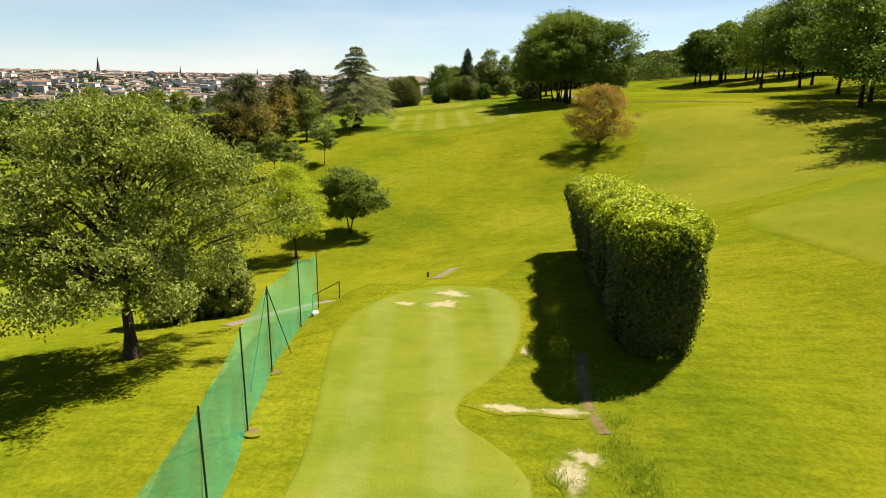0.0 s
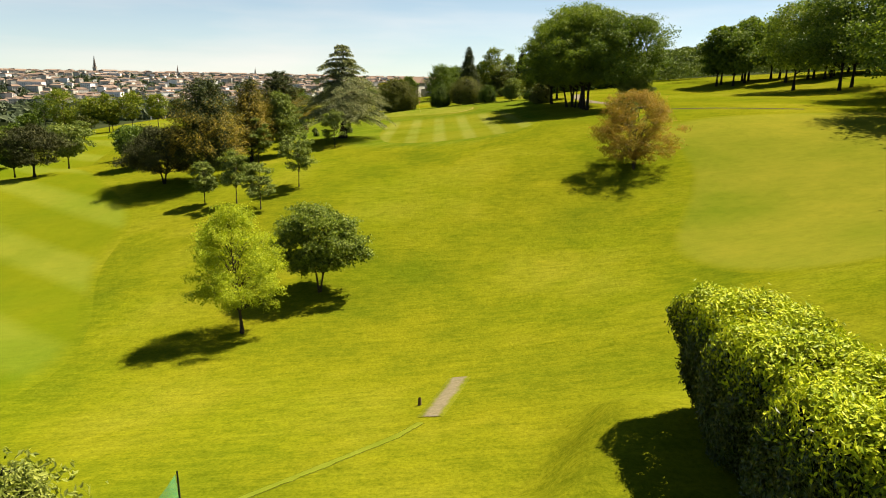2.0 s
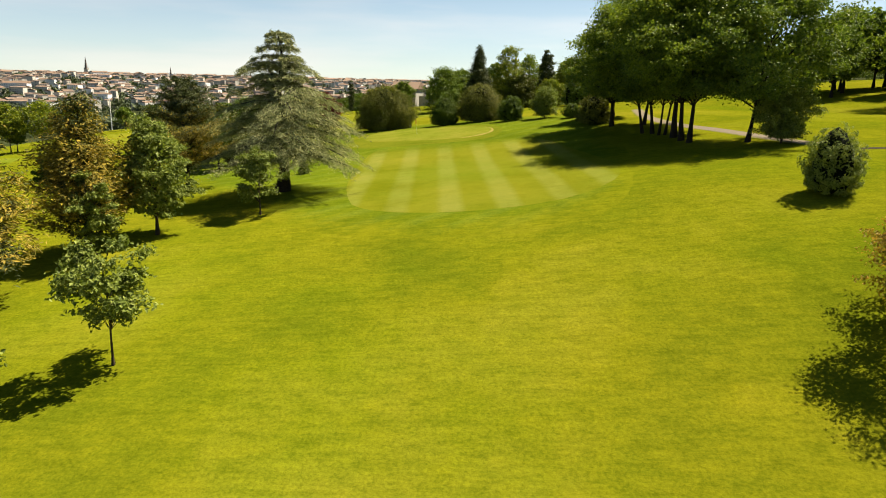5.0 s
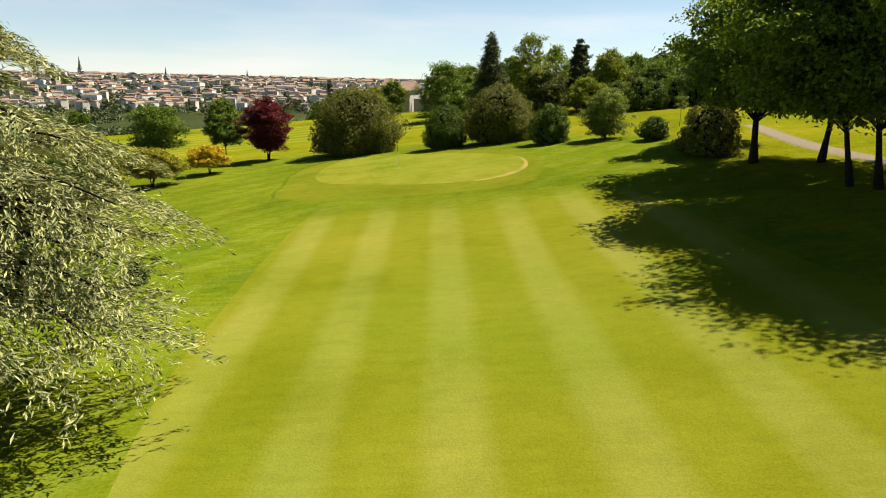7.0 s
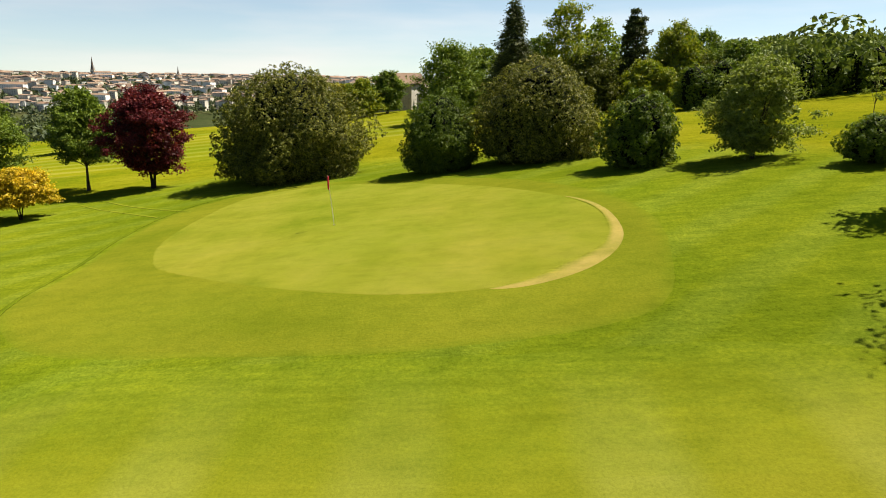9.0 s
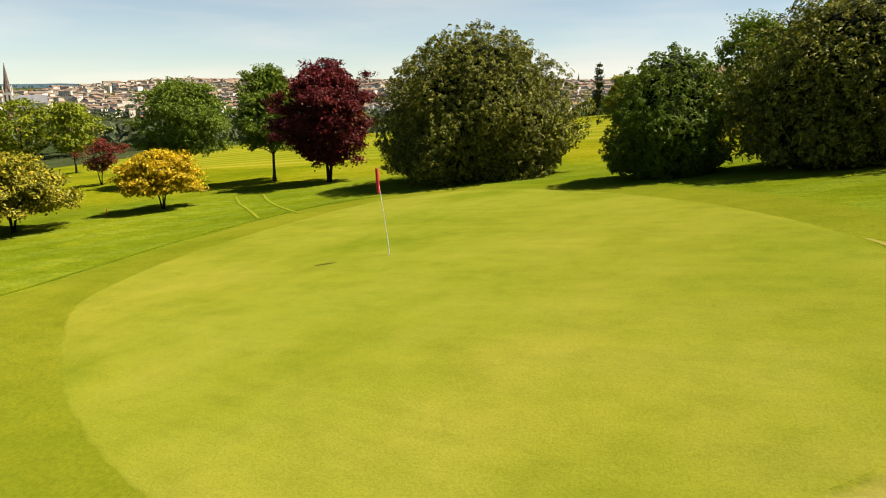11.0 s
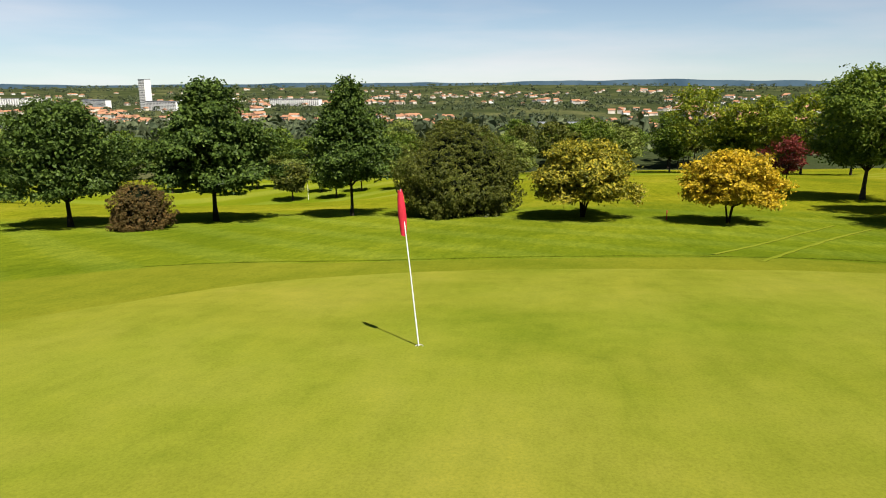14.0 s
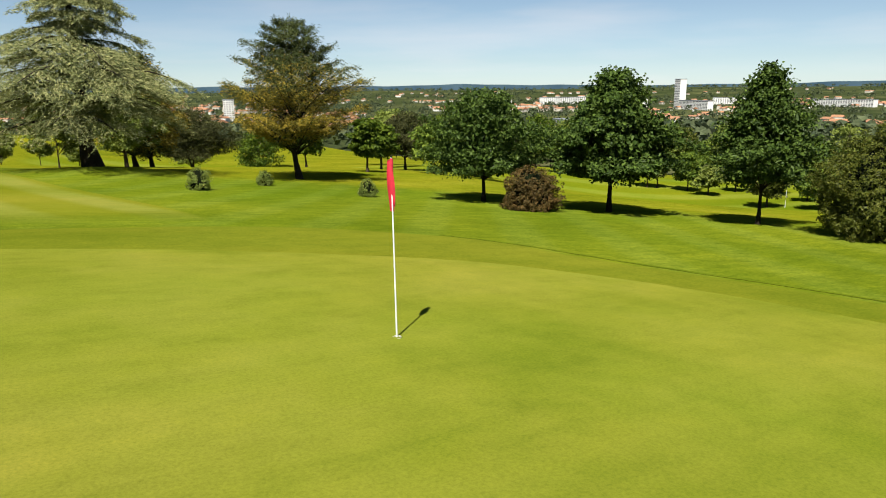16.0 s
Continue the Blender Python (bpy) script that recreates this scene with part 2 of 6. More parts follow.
M_TRACK = bare("pale worn track", (0.18, 0.145, 0.09), (0.12, 0.105, 0.055), 5.0, ROUGH_TONES, 0.72, 1.0, 1.6)
M_BARK = plain("grey brown bark", (0.078, 0.0585, 0.039), (0.0351, 0.0273, 0.0195), 9.0, 0.9, 0.9, 0.04)
M_BARKD = plain("dark bark and bank shade", (0.039, 0.0312, 0.0234), (0.0172, 0.014, 0.0109), 8.0, 0.9, 0.9, 0.04)
# near-black for solid cores: the shade between inner leaves, put into the colour
M_INNER_SHADE = plain("painted inner shade", (0.008, 0.011, 0.004), (0.004, 0.006, 0.002), 5.0, 0.95, 0.8, 0.1)
L_GRASS = foliage("uncut grass blades", (0.272, 0.32, 0.026), (0.17, 0.24, 0.0156), (0.102, 0.16, 0.0104), 0.6, 0.3)
L_LIME = foliage("lime leaves", (0.2288, 0.2318, 0.01752), (0.1495, 0.1802, 0.01458), (0.08044, 0.1168, 0.0117))
L_CHERRY = foliage("cherry leaves", (0.31, 0.325, 0.066), (0.19, 0.215, 0.04), (0.1, 0.125, 0.022), 0.42, 0.35)
L_GREEN = foliage("mid green leaves", (0.165, 0.21, 0.03), (0.098, 0.142, 0.019), (0.05, 0.084, 0.012))
L_STAR = foliage("dark star-shaped leaves", (0.094, 0.138, 0.026), (0.05, 0.082, 0.0155), (0.021, 0.038, 0.008), 0.45, 0.22)
L_MAPLE = foliage("maple leaves", (0.25, 0.29, 0.05), (0.155, 0.195, 0.031), (0.072, 0.1, 0.017), 0.45, 0.38)
L_OAK = foliage("oak leaves", (0.225, 0.27, 0.032), (0.138, 0.185, 0.021), (0.066, 0.1, 0.013), 0.45, 0.38)
L_DEEP = foliage("deep green leaves", (0.1175, 0.1569, 0.01591), (0.07053, 0.1065, 0.01168), (0.03702, 0.06398, 0.007942))
L_FRESH = foliage("fresh yellow-green leaves", (0.45, 0.47, 0.032), (0.33, 0.375, 0.025), (0.2, 0.255, 0.018), 0.5, 0.45)
# sun and shade put into two leaf colours: bright for the top, dark for the faces
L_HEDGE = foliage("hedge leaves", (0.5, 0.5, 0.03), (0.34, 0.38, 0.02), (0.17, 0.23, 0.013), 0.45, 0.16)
L_HEDGED = foliage("shaded older hedge leaves", (0.066, 0.084, 0.0084), (0.042, 0.0588, 0.006), (0.024, 0.0372, 0.0048), 0.3, 0.1)
# the light stop is raised to paint highlights onto single leaves
L_LAUREL = foliage("laurel leaves", (0.27, 0.255, 0.05), (0.1, 0.108, 0.016), (0.038, 0.048, 0.007), 0.42, 0.22)
L_OLIVE = foliage("olive green leaves", (0.1158, 0.1192, 0.01975), (0.06817, 0.07968, 0.01319), (0.03817, 0.04783, 0.007917), 0.4, 0.2)
L_GOLD = foliage("golden leaves", (0.58, 0.4, 0.026), (0.44, 0.31, 0.021), (0.25, 0.185, 0.016), 0.4, 0.35)
L_GOLDG = foliage("yellow and green leaves", (0.4, 0.32, 0.032), (0.21, 0.195, 0.022), (0.07, 0.082, 0.013), 0.4, 0.3)
L_PURPLE = foliage("purple plum leaves", (0.165, 0.027, 0.03), (0.088, 0.0145, 0.0195), (0.042, 0.008, 0.0125), 0.42, 0.3)
L_RED = foliage("red maple leaves", (0.183, 0.0367, 0.0276), (0.119, 0.0229, 0.0183), (0.055, 0.0138, 0.011), 0.45, 0.3)
L_BROWN = foliage("bronze leaves", (0.42, 0.235, 0.045), (0.27, 0.18, 0.03), (0.14, 0.115, 0.018), 0.5, 0.35)
L_BARB = foliage("bronze barberry leaves", (0.135, 0.078, 0.026), (0.085, 0.06, 0.019), (0.045, 0.035, 0.011), 0.5, 0.2)
L_PINE = foliage("pine needles", (0.092, 0.104, 0.03), (0.054, 0.067, 0.019), (0.024, 0.033, 0.011), 0.5, 0.12)
L_PINED = foliage("old pine needles", (0.085, 0.084, 0.027), (0.048, 0.051, 0.017), (0.023, 0.026, 0.009), 0.6, 0.1)
L_PINEY = foliage("golden brown pine needles", (0.34, 0.24, 0.03), (0.205, 0.158, 0.022), (0.085, 0.08, 0.016), 0.5, 0.2)
L_CEDAR = foliage("blue cedar needles", (0.37, 0.36, 0.16), (0.2, 0.21, 0.09), (0.07, 0.086, 0.033), 0.55, 0.15)
L_GREY = foliage("grey green leaves", (0.23, 0.26, 0.06), (0.15, 0.185, 0.038), (0.085, 0.11, 0.021), 0.5, 0.3)
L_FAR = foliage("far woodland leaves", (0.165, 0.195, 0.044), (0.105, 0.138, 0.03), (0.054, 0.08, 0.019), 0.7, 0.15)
# paled and greyed, which puts distance haze into the leaf colour
L_VALE = foliage("hazed valley woodland leaves", (0.095, 0.11, 0.056), (0.062, 0.078, 0.041), (0.037, 0.051, 0.028), 0.7, 0.15)
M_POST = plain("dark metal post", (0.04, 0.045, 0.04), (0.02, 0.022, 0.02), 20.0, 0.5, 0.1, 0.002, 0.6)
M_WHITE = plain("white paint", (0.624, 0.624, 0.608), (0.546, 0.546, 0.53), 12.0, 0.4, 0.05, 0.001)
M_FLAG = plain("red flag cloth", (0.484, 0.0117, 0.0312), (0.374, 0.0078, 0.0234), 30.0, 0.7, 0.2, 0.003)
M_STONE = plain("pale stone", (0.351, 0.3337, 0.2925), (0.246, 0.234, 0.2108), 3.0, 0.85, 0.4, 0.02)


def net_cloth():
    m, nt, bsdf = mat("green wind netting")
    n = noise_of(nt, 1.5, 4.0)
    nt.links.new(ramp(nt, n, [(0.3, (0.012, 0.2, 0.09)), (0.7, (0.026, 0.3, 0.14))]), bsdf.inputs["Base Color"])
    bsdf.inputs["Roughness"].default_value = 0.7
    tr = nt.nodes.new("ShaderNodeBsdfTransparent")
    mix = nt.nodes.new("ShaderNodeMixShader")
    nt.links.new(calc(nt, "MULTIPLY_ADD", n, 0.25, 0.32), mix.inputs[0])
    nt.links.new(tr.outputs[0], mix.inputs[1])
    nt.links.new(bsdf.outputs[0], mix.inputs[2])
    nt.links.new(mix.outputs[0], nt.nodes["Material Output"].inputs["Surface"])
    return m


M_NET = net_cloth()

def worn_edge(m, start=0.25, amount=0.75, scale=2.4):
    """Lets a patch thin out into the turf below it, raggedly, towards its rim."""
    nt = m.node_tree
    at = nt.nodes.new("ShaderNodeAttribute")
    at.attribute_name = "rim"
    hold = calc(nt, "SUBTRACT", calc(nt, "ADD", 1.0 + start, calc(nt, "MULTIPLY", noise_of(nt, scale, 6.0, 0.75), amount)), calc(nt, "ADD", at.outputs["Fac"], 0.5 * amount))
    hold = calc(nt, "MINIMUM", calc(nt, "MAXIMUM", calc(nt, "MULTIPLY", hold, 3.0), 0.0), 1.0)
    tr = nt.nodes.new("ShaderNodeBsdfTransparent")
    mix = nt.nodes.new("ShaderNodeMixShader")
    nt.links.new(hold, mix.inputs[0])
    nt.links.new(tr.outputs[0], mix.inputs[1])
    nt.links.new(nt.nodes["Principled BSDF"].outputs[0], mix.inputs[2])
    nt.links.new(mix.outputs[0], nt.nodes["Material Output"].inputs["Surface"])


worn_edge(M_LIP, -0.1, 1.2, 1.2)
worn_edge(M_PALE, -0.1, 1.4, 0.9)

# ---- lie of the land ----
SWELL_X = (-72, -48, -27, -9, 9, 27, 50)
SWELLS = (  # y of the row, then the height of each swell along it
    (-5, -0, -0.05, -0.26, 0.22, 0.12, -0.77, 0.07),
    (14, -0, -0.09, 0.13, 2.55, 1.36, -1.31, 0.68),
    (32, -0.02, -0.28, -0.54, 0.33, -0.38, 1.46, 1.86),
    (50, -0.1, -0.94, -1.52, -1.68, -1.88, 0.8, 0.57),
    (70, 0.27, -2.15, -0.33, 0.56, -0.89, -2.22, -0.08),
    (90, 1.95, 0.14, 0.27, 0.16, 0.17, 1.3, 0.74),
    (110, -1.84, 1.33, 0.07, 0.18, 0.53, 1.11, -0.38),
    (130, -2.16, 0.77, -0.08, 0.31, -0.67, 1.04, 0.2),
    (150, 0.8, 0.03, -0.52, 1.41, -0.48, 1.44, 0.07),
    (172, 0.51, 0.74, -0, 0.3, 0.48, 1.23, -1.47),
)


def step(a, b, v):
    s = np.clip((v - a) / (b - a), 0, 1)
    return s * s * (3 - 2 * s)


def land(x, y):
    """Height of the ground."""
    x, y = np.asarray(x, float), np.asarray(y, float)
    cx, cy = np.clip(x, -130, 110), np.clip(y, -40, 260)
    z = -4.33 + 4.67 * cx / 50 + 1.72 * cy / 50
    for row in SWELLS:
        for sx, amp in zip(SWELL_X, row[1:]):
            z = z + amp * np.exp(-((cx - sx) ** 2 + (cy - row[0]) ** 2) / 578.0)
    z = z + 0.55 * np.exp(-((cx + 17.2) ** 2 + (cy - 115.6) ** 2) / 24.0)  # the rise under the cedar
    # the tee is a level bank
    end = 25.8 + 7.2 * step(7.2, 10.6, x)
    bank = step(0.4, 3.0, x) * (1 - step(14.0, 20.0, x)) * (1 - step(0, 5.7, y - end)) * (1 - step(0, 5.7, -1.8 - y))
    z = z + (-0.62 - z) * bank
    # beyond the course: a valley with the town to the west and north, a wooded hill to the east
    r = np.hypot(x + 10, y - 100)
    valley = -9 - 46 * step(130, 640, r) + 36 * step(1800, 4800, r) + 7 * np.sin(x / 420) * np.cos(y / 510) * step(700, 1500, r)
    hill = 6 + 22 * step(170, 520, r)
    east = step(-70, 120, x - 0.05 * (y - 150))
    out = valley + (hill - valley) * east
    ax, ay, bx, by = -150.0, 2400.0, -1450.0, 1450.0
    u = np.clip(((x - ax) * (bx - ax) + (y - ay) * (by - ay)) / ((bx - ax) ** 2 + (by - ay) ** 2), 0, 1)
    d = np.hypot(x - ax - u * (bx - ax), y - ay - u * (by - ay))
    out = np.maximum(out, out + (-1 - out) * (1 - step(140, 850, d)))
    return z + (out - z) * step(140, 330, r)


def land_at(x, y):
    return float(land(np.array([x]), np.array([y]))[0])


# ---- mesh helpers ----
def mesh_from(name, verts, quads, material, smooth=False):
    """A mesh from an (n, 3) array and an (m, 4) or (m, 3) array of corners."""
    verts, quads = np.asarray(verts, np.float32), np.asarray(quads, np.int32)
    k = quads.shape[1]
    me = bpy.data.meshes.new(name)
    me.vertices.add(len(verts))
    me.vertices.foreach_set("co", verts.ravel())
    me.loops.add(quads.size)
    me.loops.foreach_set("vertex_index", quads.ravel())
    me.polygons.add(len(quads))
    me.polygons.foreach_set("loop_start", np.arange(0, quads.size, k, dtype=np.int32))
    me.polygons.foreach_set("loop_total", np.full(len(quads), k, np.int32))
    me.polygons.foreach_set("use_smooth", np.full(len(quads), smooth, bool))
    me.materials.append(material)
    me.update(calc_edges=True)
    return me


def rim(me, values):
    """Marks how near each corner of a patch lies to its rim."""
    at = me.attributes.new("rim", "FLOAT", "POINT")
    at.data.foreach_set("value", np.asarray(values, np.float32))
    return me


def part(name, data, parent=None, label=""):
    ob = new(name, data)
    ob.parent = parent
    return tagged(ob, label)


def thing(name, x, y, z, label, category, group="", turn=0.0):
    ob = new(name)
    ob.empty_display_size = 0.3
    ob.matrix_basis = pose(x, y, z, 0, 0, turn)
    return tagged(ob, label, category, group)


class Pile:
    """Collects pieces of geometry for one mesh."""

    def __init__(self):
        self.v, self.q, self.n = [], [], 0

    def add(self, v, q):
        self.v.append(np.asarray(v, float))
        self.q.append(np.asarray(q, int) + self.n)
        self.n += len(v)

    def tube(self, pts, radii, sides=7):
        pts = np.asarray(pts, float)
        rings = []
        for k, p in enumerate(pts):
            d = pts[min(k + 1, len(pts) - 1)] - pts[max(k - 1, 0)]
            d = d / (np.linalg.norm(d) + 1e-9)
            a = np.cross(d, (0.31, 0.95, 0.05) if abs(d[2]) > 0.7 else (0, 0, 1))
            a /= np.linalg.norm(a) + 1e-9
            b = np.cross(d, a)
            ang = np.arange(sides) * 2 * math.pi / sides
            rings.append(p + radii[k] * (np.cos(ang)[:, None] * a + np.sin(ang)[:, None] * b))
        v = np.concatenate(rings + [pts[-1:]])
        q = []
        for k in range(len(pts) - 1):
            for s in range(sides):
                t = (s + 1) % sides
                q.append((k * sides + s, k * sides + t, (k + 1) * sides + t, (k + 1) * sides + s))
        last = (len(pts) - 1) * sides
        for s in range(0, sides):
            q.append((last + s, last + (s + 1) % sides, len(v) - 1, len(v) - 1))
        self.add(v, q[: len(q) - sides])
        return self

    def box(self, lo, hi):
        (x0, y0, z0), (x1, y1, z1) = lo, hi
        v = [(x0, y0, z0), (x1, y0, z0), (x1, y1, z0), (x0, y1, z0), (x0, y0, z1), (x1, y0, z1), (x1, y1, z1), (x0, y1, z1)]
        self.add(v, [(0, 3, 2, 1), (4, 5, 6, 7), (0, 1, 5, 4), (1, 2, 6, 5), (2, 3, 7, 6), (3, 0, 4, 7)])
        return self

    def done(self, name, material, smooth=False):
        return mesh_from(name, np.concatenate(self.v), np.concatenate(self.q), material, smooth)


def unit(v):
    return v / (np.linalg.norm(v, axis=-1, keepdims=True) + 1e-9)


def leaves(name, c, n, length, width, material, rng, droop=0.25, along=None):
    """One bent blade for each centre c with normal n."""
    m = len(c)
    a = unit(rng.normal(size=(m, 3))) if along is None else unit(along + 0.35 * rng.normal(size=(m, 3)))
    t = unit(a - (a * n).sum(1, keepdims=True) * n)
    t[:, 2] -= droop
    t = unit(t)
    b = unit(np.cross(n, t))
    ln = (length * rng.uniform(0.65, 1.25, m))[:, None]
    wd = (width * rng.uniform(0.7, 1.2, m))[:, None]
    fold = n * wd * 0.22
    v = np.stack([c - t * ln * 0.5, c - b * wd * 0.5 + fold + t * ln * 0.05, c + t * ln * 0.5, c + b * wd * 0.5 + fold + t * ln * 0.05], 1)
    return mesh_from(name, v.reshape(-1, 3), np.arange(4 * m).reshape(-1, 4), material)


PROFILE = {  # radius of the crown, as a share of its widest, from its foot to its top
    "round": ((0, 0.45), (0.15, 0.82), (0.4, 1.0), (0.65, 0.93), (0.85, 0.65), (1, 0.12)),
    "wide": ((0, 0.62), (0.12, 0.95), (0.35, 1.0), (0.6, 0.9), (0.82, 0.62), (1, 0.15)),
    "dome": ((0, 0.86), (0.2, 1.0), (0.45, 0.97), (0.7, 0.8), (0.88, 0.52), (1, 0.1)),
    "tall": ((0, 0.5), (0.2, 0.95), (0.4, 1.0), (0.6, 0.8), (0.8, 0.52), (1, 0.1)),
    "spire": ((0, 0.5), (0.14, 0.95), (0.32, 1.0), (0.52, 0.76), (0.74, 0.47), (0.9, 0.26), (1, 0.06)),
    "vase": ((0, 0.25), (0.25, 0.62), (0.55, 0.95), (0.75, 1.0), (0.9, 0.75), (1, 0.2)),
    "pine": ((0, 0.62), (0.12, 0.95), (0.3, 1.0), (0.5, 0.84), (0.7, 0.58), (0.88, 0.3), (1, 0.04)),
    "cone": ((0, 0.85), (0.1, 1.0), (0.35, 0.82), (0.65, 0.5), (0.88, 0.2), (1, 0.03)),
}


def crown_clumps(rng, w, foot, h, profile, count, size):
    """Centres and radii of the tufts that fill an uneven crown."""
    us, rs = zip(*PROFILE[profile])
    bump = rng.uniform(0, 2 * math.pi, 6)
    out = []
    while len(out) < count:
        u, a = rng.uniform(0.03, 0.97), rng.uniform(0, 2 * math.pi)
        ring = np.interp(u, us, rs)
        if rng.uniform() > ring + 0.08:
            continue
        lump = 0.97 + 0.14 * math.sin(2 * a + 3 * u + bump[0]) + 0.15 * math.sin(3 * a + 7 * u + bump[1]) + 0.13 * math.sin(5 * a - 9 * u + bump[2])
        reach = 0.5 * w * ring * lump
        s = size * w * rng.uniform(0.7, 1.3)
        d = max(0.0, reach - s * 0.4) * rng.uniform(0.25, 1.0) ** 0.45
        z = foot + (h - foot) * u
        z = min(max(z, foot + 0.45 * s), h - 0.6 * s)
        out.append((d * math.cos(a), d * math.sin(a), z, s))
    return np.array(out)


def broadleaf(name, x, y, h, w, foot, leaf_mat, label, category="tree", profile="round", leaf=(0.16, 0.09), count=9000,
              clumps=70, size=0.13, trunk=0.14, seed=1, bark=None, group="", stems=1, core=False, droop=0.25, lean=(0, 0), skirt=0.0, fill=0.2, rough=0.5):
    """A broad-leaved tree or shrub: tapered trunk, limbs that reach the tufts, and a crown of single leaves."""
    rng = np.random.default_rng(seed)
    root = thing(name, x, y, land_at(x, y), label, category, group)
    cl = crown_clumps(rng, w, foot, h, profile, clumps, size)
    cl[:, 0] += lean[0] * cl[:, 2] / h
    cl[:, 1] += lean[1] * cl[:, 2] / h
    wood = Pile()
    fork = max(foot * 0.85, 0.12 * h)
    tops = []
    for s in range(stems):
        a = 2 * math.pi * s / stems + rng.uniform(0, 1)
        sp = (0.0 if stems == 1 else 0.14 * w)
        pts, rad = [], []
        for k in range(8):
            u = k / 7
            wob = 0.03 * h * u
            pts.append((sp * u * math.cos(a) + lean[0] * u * 0.8 + rng.normal() * wob * 0.35, sp * u * math.sin(a) + lean[1] * u * 0.8 + rng.normal() * wob * 0.35, -0.15 + (0.82 * h + 0.15) * u))
            flare = 1.55 if k == 0 else 1.0
            rad.append(max(0.012, trunk * flare * (1 - 0.88 * u) / (1 if stems == 1 else 1.5)))
        wood.tube(pts, rad, 8)
        tops.append(np.array(pts))
    for k, (cx, cy, cz, s) in enumerate(cl):
        if k % 2 and len(cl) > 40:
            continue
        st = tops[k % stems]
        zi = max(fork, cz - 0.55 * math.hypot(cx, cy) - 0.1 * h)
        start = np.array([np.interp(zi, st[:, 2], st[:, j]) for j in range(2)] + [zi])
        end = np.array([cx, cy, cz])
        mid = (start + end) / 2 + np.array([0, 0, 0.06 * h]) + rng.normal(size=3) * 0.02 * h
        r0 = max(0.012, trunk * 0.34 * (1 - 0.6 * zi / h))
        wood.tube([start, mid, end], [r0, r0 * 0.6, r0 * 0.2], 5)
    part("trunk", wood.done(name + "_trunk", bark or M_BARK, True), root)
    # each bough ends in twigs that spread outwards and up; the leaves stand along those
    twigs = 12
    nc = len(cl)
    outward = unit(cl[:, :3] - np.array([0, 0, foot + 0.25 * (h - foot)]))
    d1 = unit(rng.normal(size=(nc, twigs, 3)) + 0.7 * outward[:, None] + np.array([0, 0, 0.2])) * np.array([1.15, 1.15, 0.55])
    tip = (cl[:, None, :3] + d1 * cl[:, None, 3:4] * rng.uniform(0.6, 1.25, (nc, twigs, 1))).reshape(-1, 3)
    base = np.repeat(cl[:, :3] - 0.45 * outward * cl[:, 3:4], twigs, 0)
    girth = np.repeat(cl[:, 3], twigs)
    pick = rng.choice(nc * twigs, count, p=girth ** 1.6 / (girth ** 1.6).sum())
    along = rng.uniform(0.1, 1.0, (count, 1)) ** 0.5
    c = base[pick] + (tip[pick] - base[pick]) * along
    c += rng.normal(size=(count, 3)) * (0.13 * girth[pick] + 0.25 * leaf[0])[:, None] * np.array([1, 1, 0.55])
    c[:, 2] -= 0.1 * droop * girth[pick] * along[:, 0]
    if skirt:
        c[:, 2] = np.maximum(c[:, 2], skirt * rng.uniform(0.6, 1.4, count))
    n = unit(0.5 * d1.reshape(-1, 3)[pick] + np.array([0, 0, 0.55]) + rough * rng.normal(size=(count, 3)))
    part("crown", leaves(name + "_crown", c, n, leaf[0], leaf[1], leaf_mat, rng, droop), root)
    if core:  # the shaded leaves that close the inside of the crown
        m = int(count * fill)
        us, rs = zip(*PROFILE[profile])
        u = rng.uniform(0.04, 0.9, m)
        a = rng.uniform(0, 2 * math.pi, m)
        r = 0.5 * w * np.interp(u, us, rs) * 0.8 * rng.uniform(0, 1, m) ** 0.5
        z = foot + (h - foot) * u
        c = np.stack([r * np.cos(a) + lean[0] * z / h, r * np.sin(a) + lean[1] * z / h, z], 1)
        n = unit(rng.normal(size=(m, 3)) + np.array([0, 0, 0.6]))
        part("inner_fill", leaves(name + "_inner", c, n, leaf[0] * 1.7, leaf[1] * 1.7, leaf_mat, rng, droop), root, "shaded leaves inside the crown")["kind"] = "stuff"
    return root


